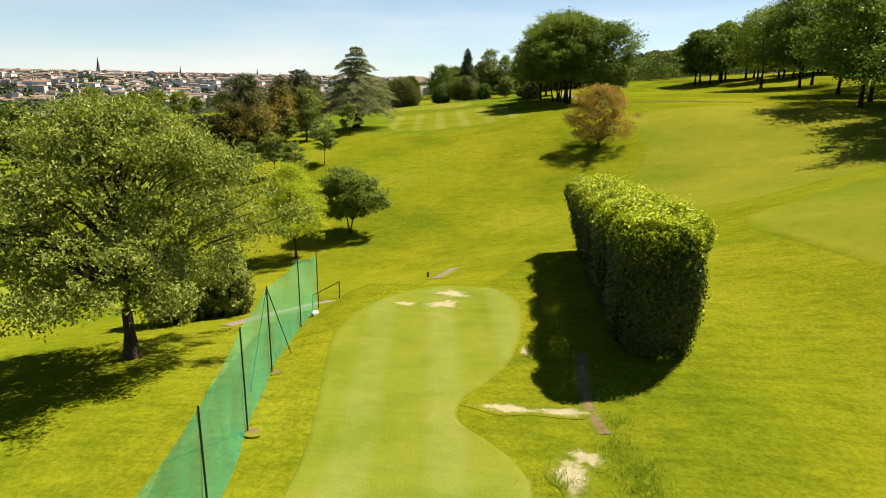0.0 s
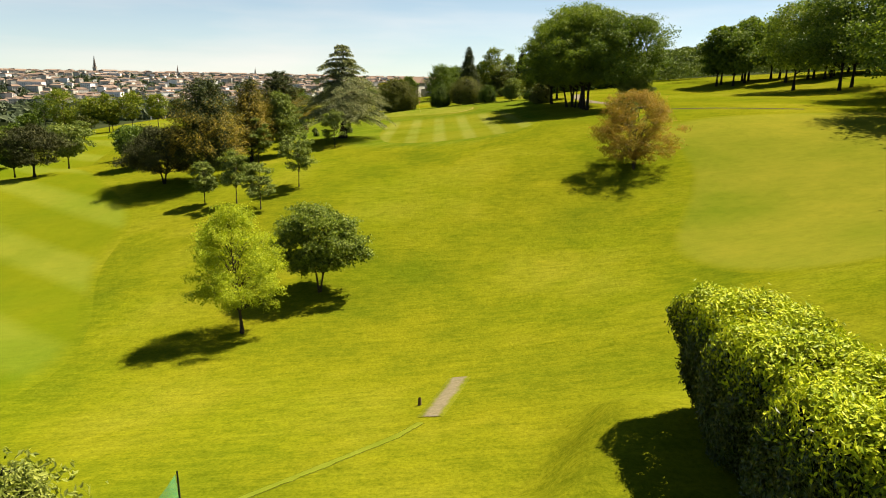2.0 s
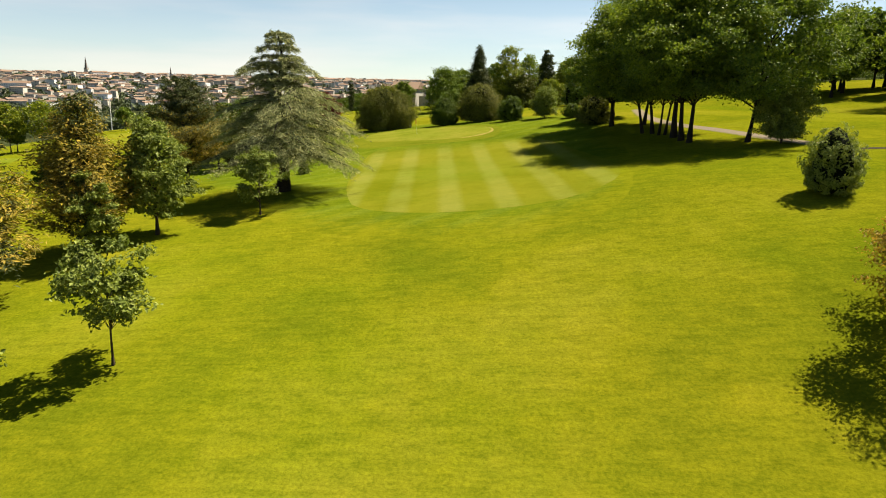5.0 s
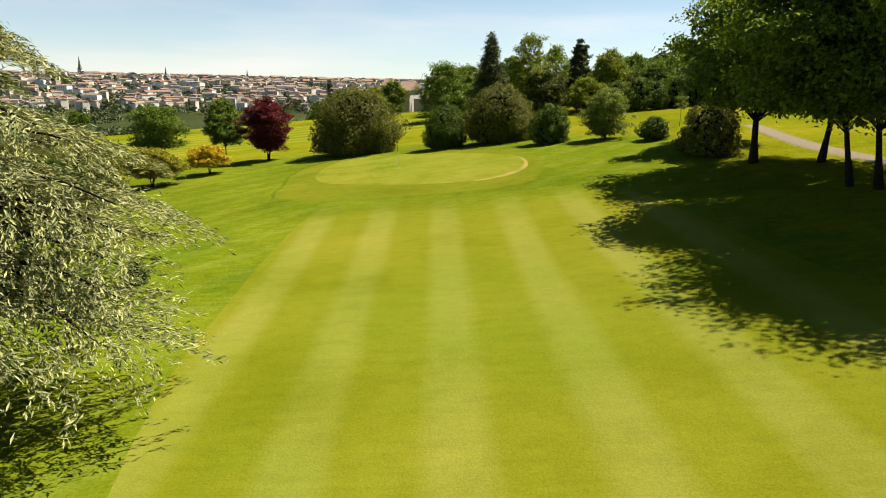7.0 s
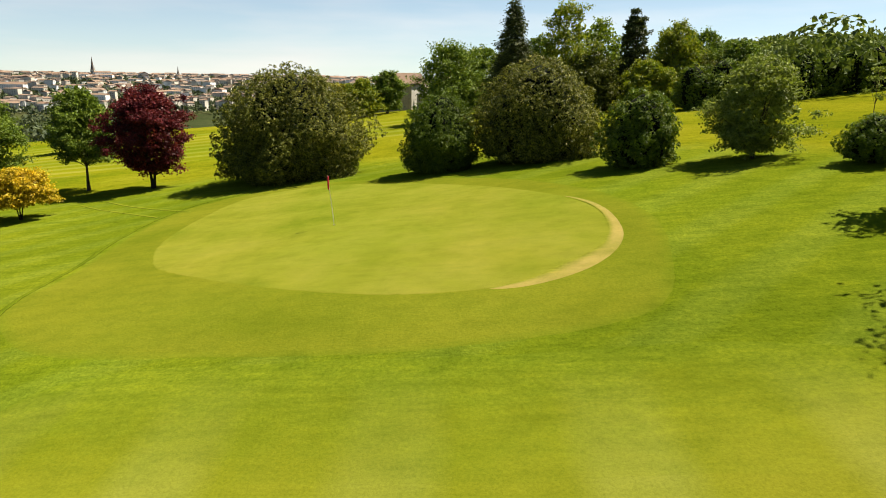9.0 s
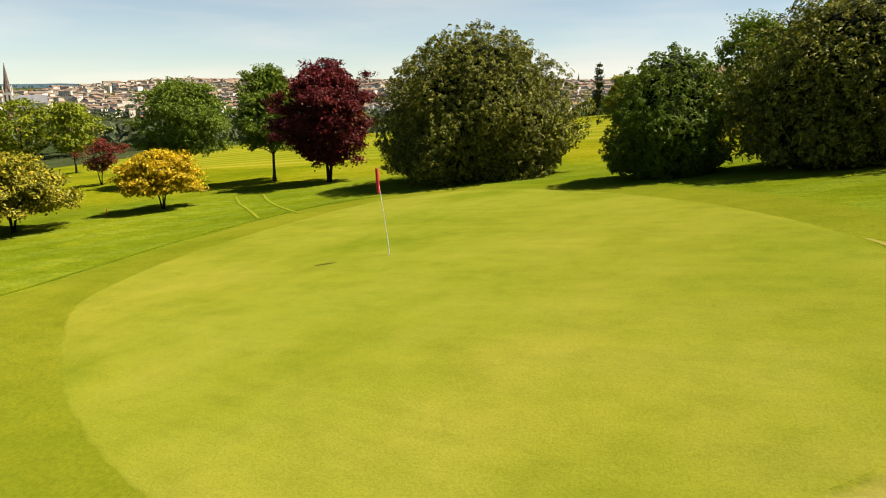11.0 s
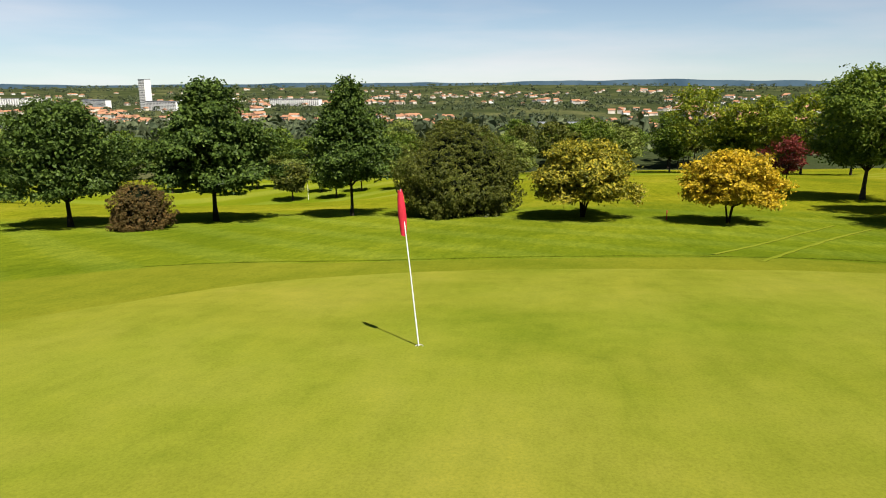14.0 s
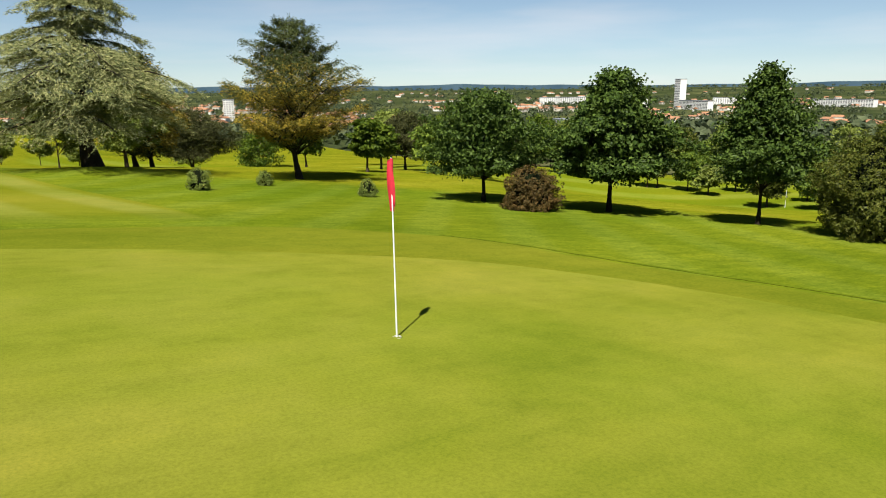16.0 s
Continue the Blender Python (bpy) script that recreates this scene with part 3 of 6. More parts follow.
def shrub(name, x, y, h, w, foot, leaf_mat, label, profile="dome", leaf=(0.16, 0.08), count=9000, seed=1, trunk=0.06, stems=4, group="", bumps=46, loose=0.34, bark=None, category="shrub", knob=0.38):
    """A dense shrub: leaves in a lumpy shell round a near-black heart painted as inner shade, on short stems."""
    rng = np.random.default_rng(seed)
    root = thing(name, x, y, land_at(x, y), label, category, group)
    us, rs = zip(*PROFILE[profile])
    ph = rng.uniform(0, 6.28, 5)
    ba, bu, bs = rng.uniform(0, 6.28, bumps), rng.uniform(0, 1, bumps), rng.uniform(0.35, 1.0, bumps)

    def reach(u, a):
        ring = np.interp(u, us, rs)
        k = 1 + 0.07 * np.sin(2 * a + ph[0]) + 0.06 * np.sin(3 * a + 4 * u + ph[1]) + 0.04 * np.sin(5 * a - 7 * u + ph[2])
        lift = np.zeros_like(u)
        for i in range(bumps):
            d = (a - ba[i] + math.pi) % (2 * math.pi) - math.pi
            lift = np.maximum(lift, bs[i] * np.exp(-((d * np.maximum(ring, 0.3) / 0.30) ** 2 + ((u - bu[i]) / 0.14) ** 2)))
        return 0.5 * w * ring * (k * (1 - knob * 0.6) + knob * lift)

    t = np.linspace(0.0, 1.0, 200)
    pr, pz = 0.5 * w * np.interp(t, us, rs), foot + (h - foot) * t
    dr, dz = np.gradient(pr), np.gradient(pz)
    wt = (pr + 0.02 * w) * np.hypot(dr, dz)
    tufts = max(60, count // 18)
    k = rng.choice(200, tufts, p=wt / wt.sum())
    u, a = np.clip(t[k] + rng.uniform(-0.003, 0.003, tufts), 0, 1), rng.uniform(0, 2 * math.pi, tufts)
    deep = 1 - 0.7 * loose * rng.uniform(size=tufts) ** 1.3 + 0.03 * rng.uniform(size=tufts) * (rng.uniform(size=tufts) > 0.8)
    r = reach(u, a) * deep
    z = foot + (h - foot) * (u * (0.35 + 0.65 * deep) if foot < 0.4 else u)
    nr, nz = dz[k], -dr[k]
    ln = np.hypot(nr, nz) + 1e-9
    out = np.stack([nr / ln * np.cos(a), nr / ln * np.sin(a), nz / ln], 1)
    mid = np.stack([r * np.cos(a), r * np.sin(a), z + 0.012 * h * rng.normal(size=tufts) * (u > 0.8)], 1)
    span = 1.15 * math.sqrt(wt.sum() * 2 * math.pi / tufts / math.pi) * rng.uniform(0.7, 1.25, tufts)
    pick = rng.integers(0, tufts, count)
    d = unit(rng.normal(size=(count, 3)) + 0.7 * out[pick] + np.array([0, 0, 0.25]))
    c = mid[pick] + d * (span[pick] * rng.uniform(0.25, 1.0, count) ** 0.6)[:, None] - 0.5 * out[pick] * span[pick][:, None]
    n = unit(0.6 * d + 0.4 * out[pick] + np.array([0, 0, 0.3]) + 0.38 * rng.normal(size=(count, 3)))
    m = count // 2
    pick = rng.integers(0, tufts, m)
    inner = mid[pick] * np.array([1, 1, 0.97]) * rng.uniform(0.62, 0.92, (m, 1)) + 0.025 * w * rng.normal(size=(m, 3)) * np.array([1, 1, 0.5])
    c, n = np.concatenate([c, inner]), np.concatenate([n, unit(out[pick] + 0.6 * rng.normal(size=(m, 3)))])
    c[:, 2] = np.maximum(c[:, 2], 0.04)
    grow = np.concatenate([np.ones(count), np.full(m, 1.5)])
    part("crown", leaves(name + "_crown", c, n, leaf[0] * grow, leaf[1] * grow, leaf_mat, rng, 0.12), root)
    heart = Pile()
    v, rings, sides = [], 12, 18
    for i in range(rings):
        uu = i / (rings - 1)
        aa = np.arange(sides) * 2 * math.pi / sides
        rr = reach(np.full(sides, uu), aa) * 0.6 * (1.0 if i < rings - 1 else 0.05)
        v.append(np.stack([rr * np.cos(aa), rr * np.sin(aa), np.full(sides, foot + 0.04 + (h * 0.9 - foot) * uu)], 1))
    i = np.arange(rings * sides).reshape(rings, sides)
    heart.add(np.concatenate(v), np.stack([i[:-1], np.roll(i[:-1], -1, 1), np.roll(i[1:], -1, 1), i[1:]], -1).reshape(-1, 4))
    part("inner_fill", heart.done(name + "_inner", M_INNER_SHADE, True), root, "near-black solid core painted as the shade inside the shrub")
    wood = Pile()
    for s in range(stems):
        g = 2 * math.pi * s / stems + rng.uniform(0, 0.8)
        d = 0.28 * w * rng.uniform(0.5, 1.0)
        wood.tube([(0.03 * math.cos(g), 0.03 * math.sin(g), -0.12), (0.35 * d * math.cos(g), 0.35 * d * math.sin(g), max(foot, 0.1 * h) * 0.8), (d * math.cos(g), d * math.sin(g), foot + 0.35 * (h - foot))], [trunk * 1.3, trunk, trunk * 0.4], 7)
    part("trunk", wood.done(name + "_stems", bark or M_BARKD, True), root)
    return root


def conifer(name, x, y, h, w, foot, leaf_mat, label, tiers=14, per=7, sprays=26, blade=(0.34, 0.07), trunk=0.2, seed=1, rise=0.12, sag=0.1,
            taper=1.0, ragged=0.35, tuft=5, category="conifer tree", spread=0.5, flat=0.4, bark=None, rate=8, fuzz=0.3, under=None, lift=0.0):
    """A conifer: straight trunk, whorled limbs, and needle sprays along them."""
    rng = np.random.default_rng(seed)
    root = thing(name, x, y, land_at(x, y), label, category)
    wood = Pile()
    pts = [(rng.normal() * 0.01 * h, rng.normal() * 0.01 * h, z) for z in np.linspace(-0.15, h * 0.97, 9)]
    wood.tube(pts, [trunk * (1.5 if k == 0 else 1) * (1 - 0.93 * k / 8) for k in range(9)], 8)
    cs, ns, al = [], [], []
    for k in range(tiers):
        u = (k + rng.uniform(-0.3, 0.3)) / tiers
        u = min(max(u, 0), 0.985)
        z = foot + (h - foot) * u
        for j in range(per):
            a = 2 * math.pi * (j + rng.uniform(-0.4, 0.4)) / per + k * 2.4
            ln = 0.5 * w * (0.72 + 0.28 * min(1, u / 0.22)) * (1 - u) ** taper * rng.uniform(1 - ragged, 1 + 0.35 * ragged) + 0.035 * w
            hor = np.array([math.cos(a), math.sin(a), 0.0])
            s = np.linspace(0, 1, 5)
            limb = np.array([0, 0, z]) + hor * ln * s[:, None] + np.array([0, 0, 1.0]) * (ln * (rise * s - sag * s * s * 2))[:, None]
            wood.tube(limb, [max(0.012, trunk * 0.26 * (1 - u) * (1 - 0.85 * q) + 0.008) for q in s], 5)
            m = max(6, int(sprays * ln / (0.5 * w) * tuft))
            side = np.cross(hor, (0, 0, 1.0))
            twigs = max(8, int(rate * ln))
            q0 = np.sort(rng.uniform(0.1, 1.0, twigs) ** 0.8)
            sign = np.where(np.arange(twigs) % 2, 1.0, -1.0)
            reach = spread * ln * 0.5 * (0.3 + 0.7 * np.sin(q0 * 2.7)) * rng.uniform(0.6, 1.2, twigs)
            tip_z = rng.normal(size=twigs) * flat * 0.25
            b = rng.integers(0, twigs, m)
            w1 = rng.uniform(0, 1, m) ** 0.8
            off = sign[b] * reach[b] * w1 * 0.8
            q = q0[b] + 0.55 * reach[b] * w1 / ln
            p = np.array([0, 0, z]) + hor * (ln * q)[:, None] + side * off[:, None]
            p[:, 2] += ln * (rise * q - sag * q * q * 2) - np.abs(off) * 0.2 + tip_z[b] * w1
            p += rng.normal(size=(m, 3)) * fuzz * blade[0] * np.array([1, 1, 1.3])
            cs.append(p)
            ns.append(unit(np.array([0, 0, 0.9]) + 0.35 * hor + 0.55 * rng.normal(size=(m, 3))))
            al.append(unit(hor + side * np.sign(off)[:, None] * 0.9 + np.array([0, 0, lift - 0.1])))
    part("trunk", wood.done(name + "_trunk", bark or M_BARKD, True), root)
    c, n, al = np.concatenate(cs), np.concatenate(ns), np.concatenate(al)
    if under:  # outer boughs of another colour, below the given share of the height
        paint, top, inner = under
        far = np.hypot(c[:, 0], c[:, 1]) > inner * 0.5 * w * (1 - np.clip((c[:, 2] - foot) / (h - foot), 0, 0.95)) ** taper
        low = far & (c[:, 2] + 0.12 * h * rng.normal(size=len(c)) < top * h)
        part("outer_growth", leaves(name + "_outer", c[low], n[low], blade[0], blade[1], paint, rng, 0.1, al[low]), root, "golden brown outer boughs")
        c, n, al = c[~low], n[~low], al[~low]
    part("crown", leaves(name + "_crown", c, n, blade[0], blade[1], leaf_mat, rng, 0.1, al), root)
    return root


# ---- the ground, one sheet to the horizon ----
def axis(lo, hi, cell, reach):
    mid = np.arange(lo, hi + cell / 2, cell)
    grow = cell * np.cumsum(1.16 ** np.arange(1, 60))
    left, right = lo - grow, hi + grow
    left, right = left[left > -reach], right[right < reach]
    return np.concatenate([[-reach], left[::-1], mid, right, [reach]])


def ground_sheet():
    xs, ys = axis(-70, 80, 1.0, 4900), axis(-30, 240, 1.0, 4900)
    gx, gy = np.meshgrid(xs, ys)
    v = np.stack([gx.ravel(), gy.ravel(), land(gx, gy).ravel()], 1)
    i = np.arange(len(xs) * len(ys)).reshape(len(ys), len(xs))
    q = np.stack([i[:-1, :-1], i[:-1, 1:], i[1:, 1:], i[1:, :-1]], -1).reshape(-1, 4)
    me = mesh_from("ground", v, q, M_ROUGH, True)
    me.materials.append(M_FIELD)
    mid = v[q].mean(1)
    far = (np.hypot(mid[:, 0] + 10, mid[:, 1] - 110) > 215) | (mid[:, 0] < -126 + 0.05 * mid[:, 1])
    me.polygons.foreach_set("material_index", far.astype(np.int32))
    ob = new("ground", me)
    tagged(ob, "rolling mown golf course rough in sunlit yellow-green grass", "grass ground", kind="structure")


def spline(pts, per=14):
    """A closed smooth outline through a few corners."""
    p = np.asarray(pts, float)
    out = []
    n = len(p)
    for k in range(n):
        a, b, c, d = p[k - 1], p[k], p[(k + 1) % n], p[(k + 2) % n]
        for t in np.linspace(0, 1, per, endpoint=False):
            out.append(0.5 * (2 * b + (c - a) * t + (2 * a - 5 * b + 4 * c - d) * t * t + (3 * b - a - 3 * c + d) * t ** 3))
    return np.array(out)


def turf(name, outline, lift, material, label, category, cell=0.9, wobble=0.06, seed=3, inner=None, kind="structure", mid=None, base=0.0, drop=0.05):
    """A patch of other turf laid over the land inside an outline; inner: leaves a hole, as a share of the radius."""
    rng = np.random.default_rng(seed)
    o = np.asarray(outline, float)
    mid = o.mean(0) if mid is None else np.asarray(mid, float)
    o = mid + (o - mid) * (1 + wobble * 0.3 * rng.normal(size=(len(o), 1)) / max(1.0, np.abs(o - mid).max()))
    rings = max(3, int(np.abs(o - mid).max() / cell))
    us = np.linspace(inner or 0.0005, 1, rings)
    pts = mid + (o - mid)[None] * us[:, None, None]
    x, y = pts[..., 0].ravel(), pts[..., 1].ravel()
    edge = np.repeat(np.where(us > 0.999, 0.0, 1.0), len(o))
    z = land(x, y) + base + lift * (drop + (1 - drop) * edge)
    n = len(o)
    i = np.arange(rings * n).reshape(rings, n)
    q = np.stack([i[:-1], i[1:], np.roll(i[1:], -1, 1), np.roll(i[:-1], -1, 1)], -1).reshape(-1, 4)
    v = np.stack([x, y, z], 1)
    me = rim(mesh_from(name, v, q, material, True), np.repeat(us, n))
    return tagged(new(name, me), label, category, kind=kind)


def strip(name, pts, width, lift, material, label, category):
    p = np.asarray(pts, float)
    s = np.linspace(0, len(p) - 1, 14 * len(p))
    line = np.stack([np.interp(s, np.arange(len(p)), p[:, k]) for k in range(2)], 1)
    for _ in range(30):
        line[1:-1] = (line[:-2] + 2 * line[1:-1] + line[2:]) / 4
    d = unit(np.gradient(line, axis=0))
    side = np.stack([-d[:, 1], d[:, 0]], 1)
    cols = np.array([-0.5, -0.3, 0, 0.3, 0.5])
    g = line[:, None] + side[:, None] * (cols * width)[None, :, None]
    z = land(g[..., 0], g[..., 1]) + lift * np.array([0.1, 1, 1, 1, 0.1])
    v = np.concatenate([g, z[..., None]], -1).reshape(-1, 3)
    i = np.arange(len(line) * 5).reshape(-1, 5)
    q = np.stack([i[:-1, :-1], i[:-1, 1:], i[1:, 1:], i[1:, :-1]], -1).reshape(-1, 4)
    me = rim(mesh_from(name, v, q, material, True), np.tile(np.abs(cols) * 2, len(line)))
    return tagged(new(name, me), label, category, kind="structure")


ground_sheet()
GREEN = spline([(-14.9, 152.6), (-13, 151.4), (-10.9, 150.2), (-8.8, 149.3), (-6.9, 148.7), (-5.2, 148.45), (-3.5, 148.6), (-2, 149.1), (-0.7, 150.2), (0.2, 151.9), (0.55, 154), (0.3, 157), (-0.7, 159.5), (-2.5, 162.1), (-5.2, 164.9), (-9.5, 168.2), (-14.5, 170.3), (-18, 168.3), (-18.6, 164), (-18, 158), (-16.4, 154.2)], 8)
COLLAR = spline([(-19.3, 149.5), (-19.6, 153.5), (-20.6, 158.2), (-21.3, 163), (-20.9, 167.5), (-17, 171.8), (-11, 171.3), (-4, 167), (0.4, 161.5), (2.3, 156), (2.2, 151), (0.8, 146.2), (-4, 144.6), (-9.5, 144.7), (-15.2, 145.6)], 10)
turf("green_collar", COLLAR, 0.017, M_COLLAR, "slightly longer turf collar round the putting green, toned darker for its shaded bank", "mown turf", 0.9)
turf("putting_green", GREEN, 0.03, M_GREEN, "closely mown oval putting green in pale yellow-green turf", "putting green", 0.7, 0.1, drop=0.5)
EDGE = np.array(GREEN)[46:100]
MID = np.array(GREEN).mean(0)
FRINGE = [tuple(MID + (p - MID) * 1.006) for p in EDGE] + [tuple(MID + (p - MID) * 0.93) for p in EDGE[::-1]]


def ring_band(name, outer, material, label, category):
    n = len(outer) // 2
    a, b = np.array(outer[:n]), np.array(outer[n:][::-1])
    share = np.linspace(0, 1, n)
    w = (0.02 + 0.98 * np.interp(share, (0, 0.12, 0.3, 0.5, 0.75, 1), (0.0, 0.35, 1.0, 0.6, 0.22, 0.0)))[:, None]
    rows = [a + (b - a) * w, a + (b - a) * 0.45 * w, a, a + 0.25 * unit(a - b)]
    up = np.clip(np.minimum(share, 1 - share) * 9, 0, 1)[:, None]
    g = np.stack(rows, 1)
    z = land(g[..., 0], g[..., 1]) + 0.008 + np.array([0.0235, 0.0245, 0.022, 0.003]) * up
    v = np.concatenate([g, z[..., None]], -1).reshape(-1, 3)
    i = np.arange(n * 4).reshape(-1, 4)
    q = np.stack([i[:-1, :-1], i[:-1, 1:], i[1:, 1:], i[1:, :-1]], -1).reshape(-1, 4)
    me = rim(mesh_from(name, v, q, material, True), np.tile((1.0, 0.3, 0.0, 0.0), n))
    tagged(new(name, me), label, category, kind="structure")


ring_band("dry_fringe", FRINGE, M_FRINGE, "dry straw-coloured band along the edge of the putting green", "dry grass")
strip("collar_edge", [(-18.6, 148.6), (-19.5, 151), (-19.8, 155), (-20.7, 158.2), (-21.4, 163), (-21.0, 167.5), (-19.2, 170.3)], 0.3, 0.024, M_LIP, "dark line of turf along the outer edge of the collar", "turf edge")
for line in ([(-21.6, 164.3), (-24.8, 166.7), (-27.7, 168.7), (-30.3, 170.8)], [(-20.2, 165.2), (-23.6, 167.4), (-26.4, 169.4), (-29.0, 171.6)]):
    strip("wheel_track", line, 0.24, 0.03, M_PALE, "faint pale wheel track pressed into the grass", "track")
SEMI = spline([(-11, 102), (-23, 116), (-36, 132), (-44, 150), (-42, 168), (-30, 182), (-8, 185), (10, 174), (17, 158), (15, 140), (13, 118), (9, 101), (0, 97)])
turf("semi_rough", SEMI, 0.009, M_SEMI, "greener shorter rough round the green and its approach", "mown turf", 0.9)
APRON = spline([(-10.6, 112.5), (-8.6, 107.6), (-4.4, 104.4), (1.5, 103.1), (7.1, 104.6), (11.0, 110.5), (11.4, 120), (9.0, 134), (6.5, 142.5), (2.5, 144.8), (-3, 144.8), (-8, 144.9), (-12.3, 144.7), (-13.9, 142.5), (-13.6, 132), (-12.2, 120)])
apron = turf("fairway_apron", APRON, 0.022, M_APRON, "fairway apron mown in light and dark bands before the green", "fairway")
spot = np.empty(len(apron.data.vertices) * 3, np.float32)
apron.data.vertices.foreach_get("co", spot)
near_green = np.clip((spot.reshape(-1, 3)[:, 1] - 139.5) / 5.2, 0, 1)  # the bands die out towards the green
worn = np.empty(len(near_green), np.float32)
apron.data.attributes["rim"].data.foreach_get("value", worn)
apron.data.attributes["rim"].data.foreach_set("value", np.where(near_green > 0, np.maximum(worn, 0.991 + 0.009 * near_green), worn).astype(np.float32))
RIGHT = spline([(25, 98), (24.7, 90.8), (24.4, 86), (24.2, 81.2), (23.2, 77), (21.7, 72.5), (20.1, 68), (18.9, 64.5), (18.5, 61), (19.2, 57.5), (21, 54.3), (24, 52.4), (28.5, 52.6), (36, 56.5), (48, 62), (64, 64), (88, 62), (95, 85), (75, 108), (40, 104)])
turf("fairway_upper", RIGHT, 0.022, M_FAIR, "dry yellow-green mown fairway on the upper slope", "fairway", 1.6)
TEE2 = spline([(24.6, 27), (22.9, 32.5), (22.3, 38), (22.7, 42), (24.2, 44.9), (26.6, 46.4), (30.8, 49.3), (37, 52.6), (48, 56), (60, 54), (62, 38), (48, 24), (32, 21)])
turf("side_green", TEE2, 0.024, M_FAIR, "smooth pale practice turf on the upper slope", "mown turf", 1.2)
LEFT = spline([(-17, 44), (-25, 66), (-30, 80), (-44, 97), (-60, 118), (-84, 178), (-112, 178), (-118, 120), (-84, 72), (-60, 40), (-34, 22)])
turf("fairway_lower", LEFT, 0.03, M_LEFT, "mown fairway in faint light and dark bands down the slope", "fairway", 1.6)
NORTH = spline([(-44, 186), (-34, 196), (-5, 212), (-15, 232), (-60, 236), (-110, 222), (-90, 196), (-64, 188)])
turf("fairway_north", NORTH, 0.03, M_NORTH, "mown fairway in light and dark bands behind the trees", "fairway", 1.6)
TEE = spline([(4.05, 6), (4.06, 11.7), (4.0, 13.4), (3.7, 15.5), (3.4, 17.2), (3.06, 19.2), (2.94, 21.1), (3.26, 23.2), (4.2, 25), (5.4, 26.2), (6.7, 26.7), (7.9, 26.4), (8.75, 25.4), (9.02, 24), (8.97, 22), (8.75, 20.2), (8.4, 18.6), (7.87, 17.4), (7.4, 16.6), (7.22, 15.8), (7.35, 15.1), (7.95, 14.4), (8.5, 13.7), (8.8, 13.1), (9.0, 12), (9.05, 6)], 8)
turf("tee_ground", TEE, 0.03, M_TEE, "closely mown pale tee with worn patches", "golf tee", 0.7, mid=(4.8, 17.0))
PATCHES = ((6.35, 25.25, 0.72, 0.5, 0.031), (6.15, 23.95, 0.66, 0.5, 0.031), (4.75, 23.8, 0.4, 0.3, 0.031), (8.45, 16.0, 0.75, 0.26, 0.012), (9.75, 16.0, 0.7, 0.24, 0.012), (9.75, 13.1, 0.45, 0.7, 0.012), (10.15, 13.9, 0.45, 0.4, 0.012), (9.0, 19.9, 0.16, 0.4, 0.012))
for k, (px, py, rx, ry, base) in enumerate(PATCHES):
    rng = np.random.default_rng(40 + k)
    blob = [(px + rx * 1.3 * (1 + 0.25 * rng.normal()) * math.cos(a), py + ry * 1.3 * (1 + 0.25 * rng.normal()) * math.sin(a)) for a in np.linspace(0, 2 * math.pi, 11, endpoint=False)]
    turf("bare_patch", spline(blob, 5), 0.006, M_SANDT if base > 0.02 else M_SAND, "worn bare sandy patch in the turf", "bare soil", 0.3, base=base)
strip("earth_bank", [(10.72, 15.0), (10.52, 15.9), (10.48, 17.2), (10.55, 18.6), (10.65, 19.9)], 0.5, 0.015, M_DIRT, "strip of bare brown earth along the foot of the hedge", "bare soil")
strip("worn_track", [(4.45, 38.0), (4.75, 39.8), (5.0, 41.5), (5.22, 43.0)], 1.0, 0.03, M_TRACK, "short worn sandy track climbing the slope below the tee", "path")
strip("wheel_track", [(-0.4, 31.0), (2.0, 34.2), (3.6, 36.2), (4.2, 37.4)], 0.45, 0.03, M_PALE, "faint pale track leading down the slope", "track")
# flat dark strip painted where a low bank's edge lies in shade
strip("bank_shade_edge", [(26.5, 113.4), (28.3, 113.3), (36, 112.4), (43.5, 111.6), (46, 111.2)], 0.8, 0.05, M_BARKD, "dark strip painted as the shaded edge of a low bank across the fairway", "bare soil")


def tall_grass(places, label):
    """Uncut blades along the bank, rooted in the turf."""
    rng = np.random.default_rng(77)
    c, al = [], []
    for x, y, r, m in places:
        px, py = x + r * rng.normal(size=m) * 0.5, y + r * rng.normal(size=m) * 0.5
        up = unit(np.stack([0.5 * rng.normal(size=m), 0.5 * rng.normal(size=m), np.ones(m)], 1))
        c.append(np.stack([px, py, land(px, py) + 0.08], 1))
        al.append(up)
    c, al = np.concatenate(c), np.concatenate(al)
    n = unit(np.cross(al, rng.normal(size=al.shape)))
    tagged(new("tall_grass", leaves("tall_grass", c, n, 0.2, 0.014, L_GRASS, rng, 0.0, al)), label, "grass", kind="stuff")


tall_grass([(10.95, 14.4, 0.5, 220), (11.1, 13.5, 0.6, 330), (11.15, 12.7, 0.6, 330), (11.2, 11.6, 0.7, 300), (11.1, 15.6, 0.4, 160), (11.2, 17.0, 0.5, 160), (9.5, 12.9, 0.6, 160), (9.5, 11.4, 0.7, 200)], "tall uncut green grass along the earth bank")
strip("cart_path", [(22.6, 168), (21.2, 158), (20.8, 150), (22.3, 140), (24.2, 134), (25.4, 128), (26.5, 121), (27.6, 116.5)], 1.9, 0.05, M_PATH, "pale gravel cart path across the grass", "path")
strip("foot_path", [(-2.3, 24.4), (-1.4, 26.9), (-0.5, 29.2), (0.2, 30.7)], 0.9, 0.02, M_PATH, "narrow worn gravel footpath beside the netting", "path")

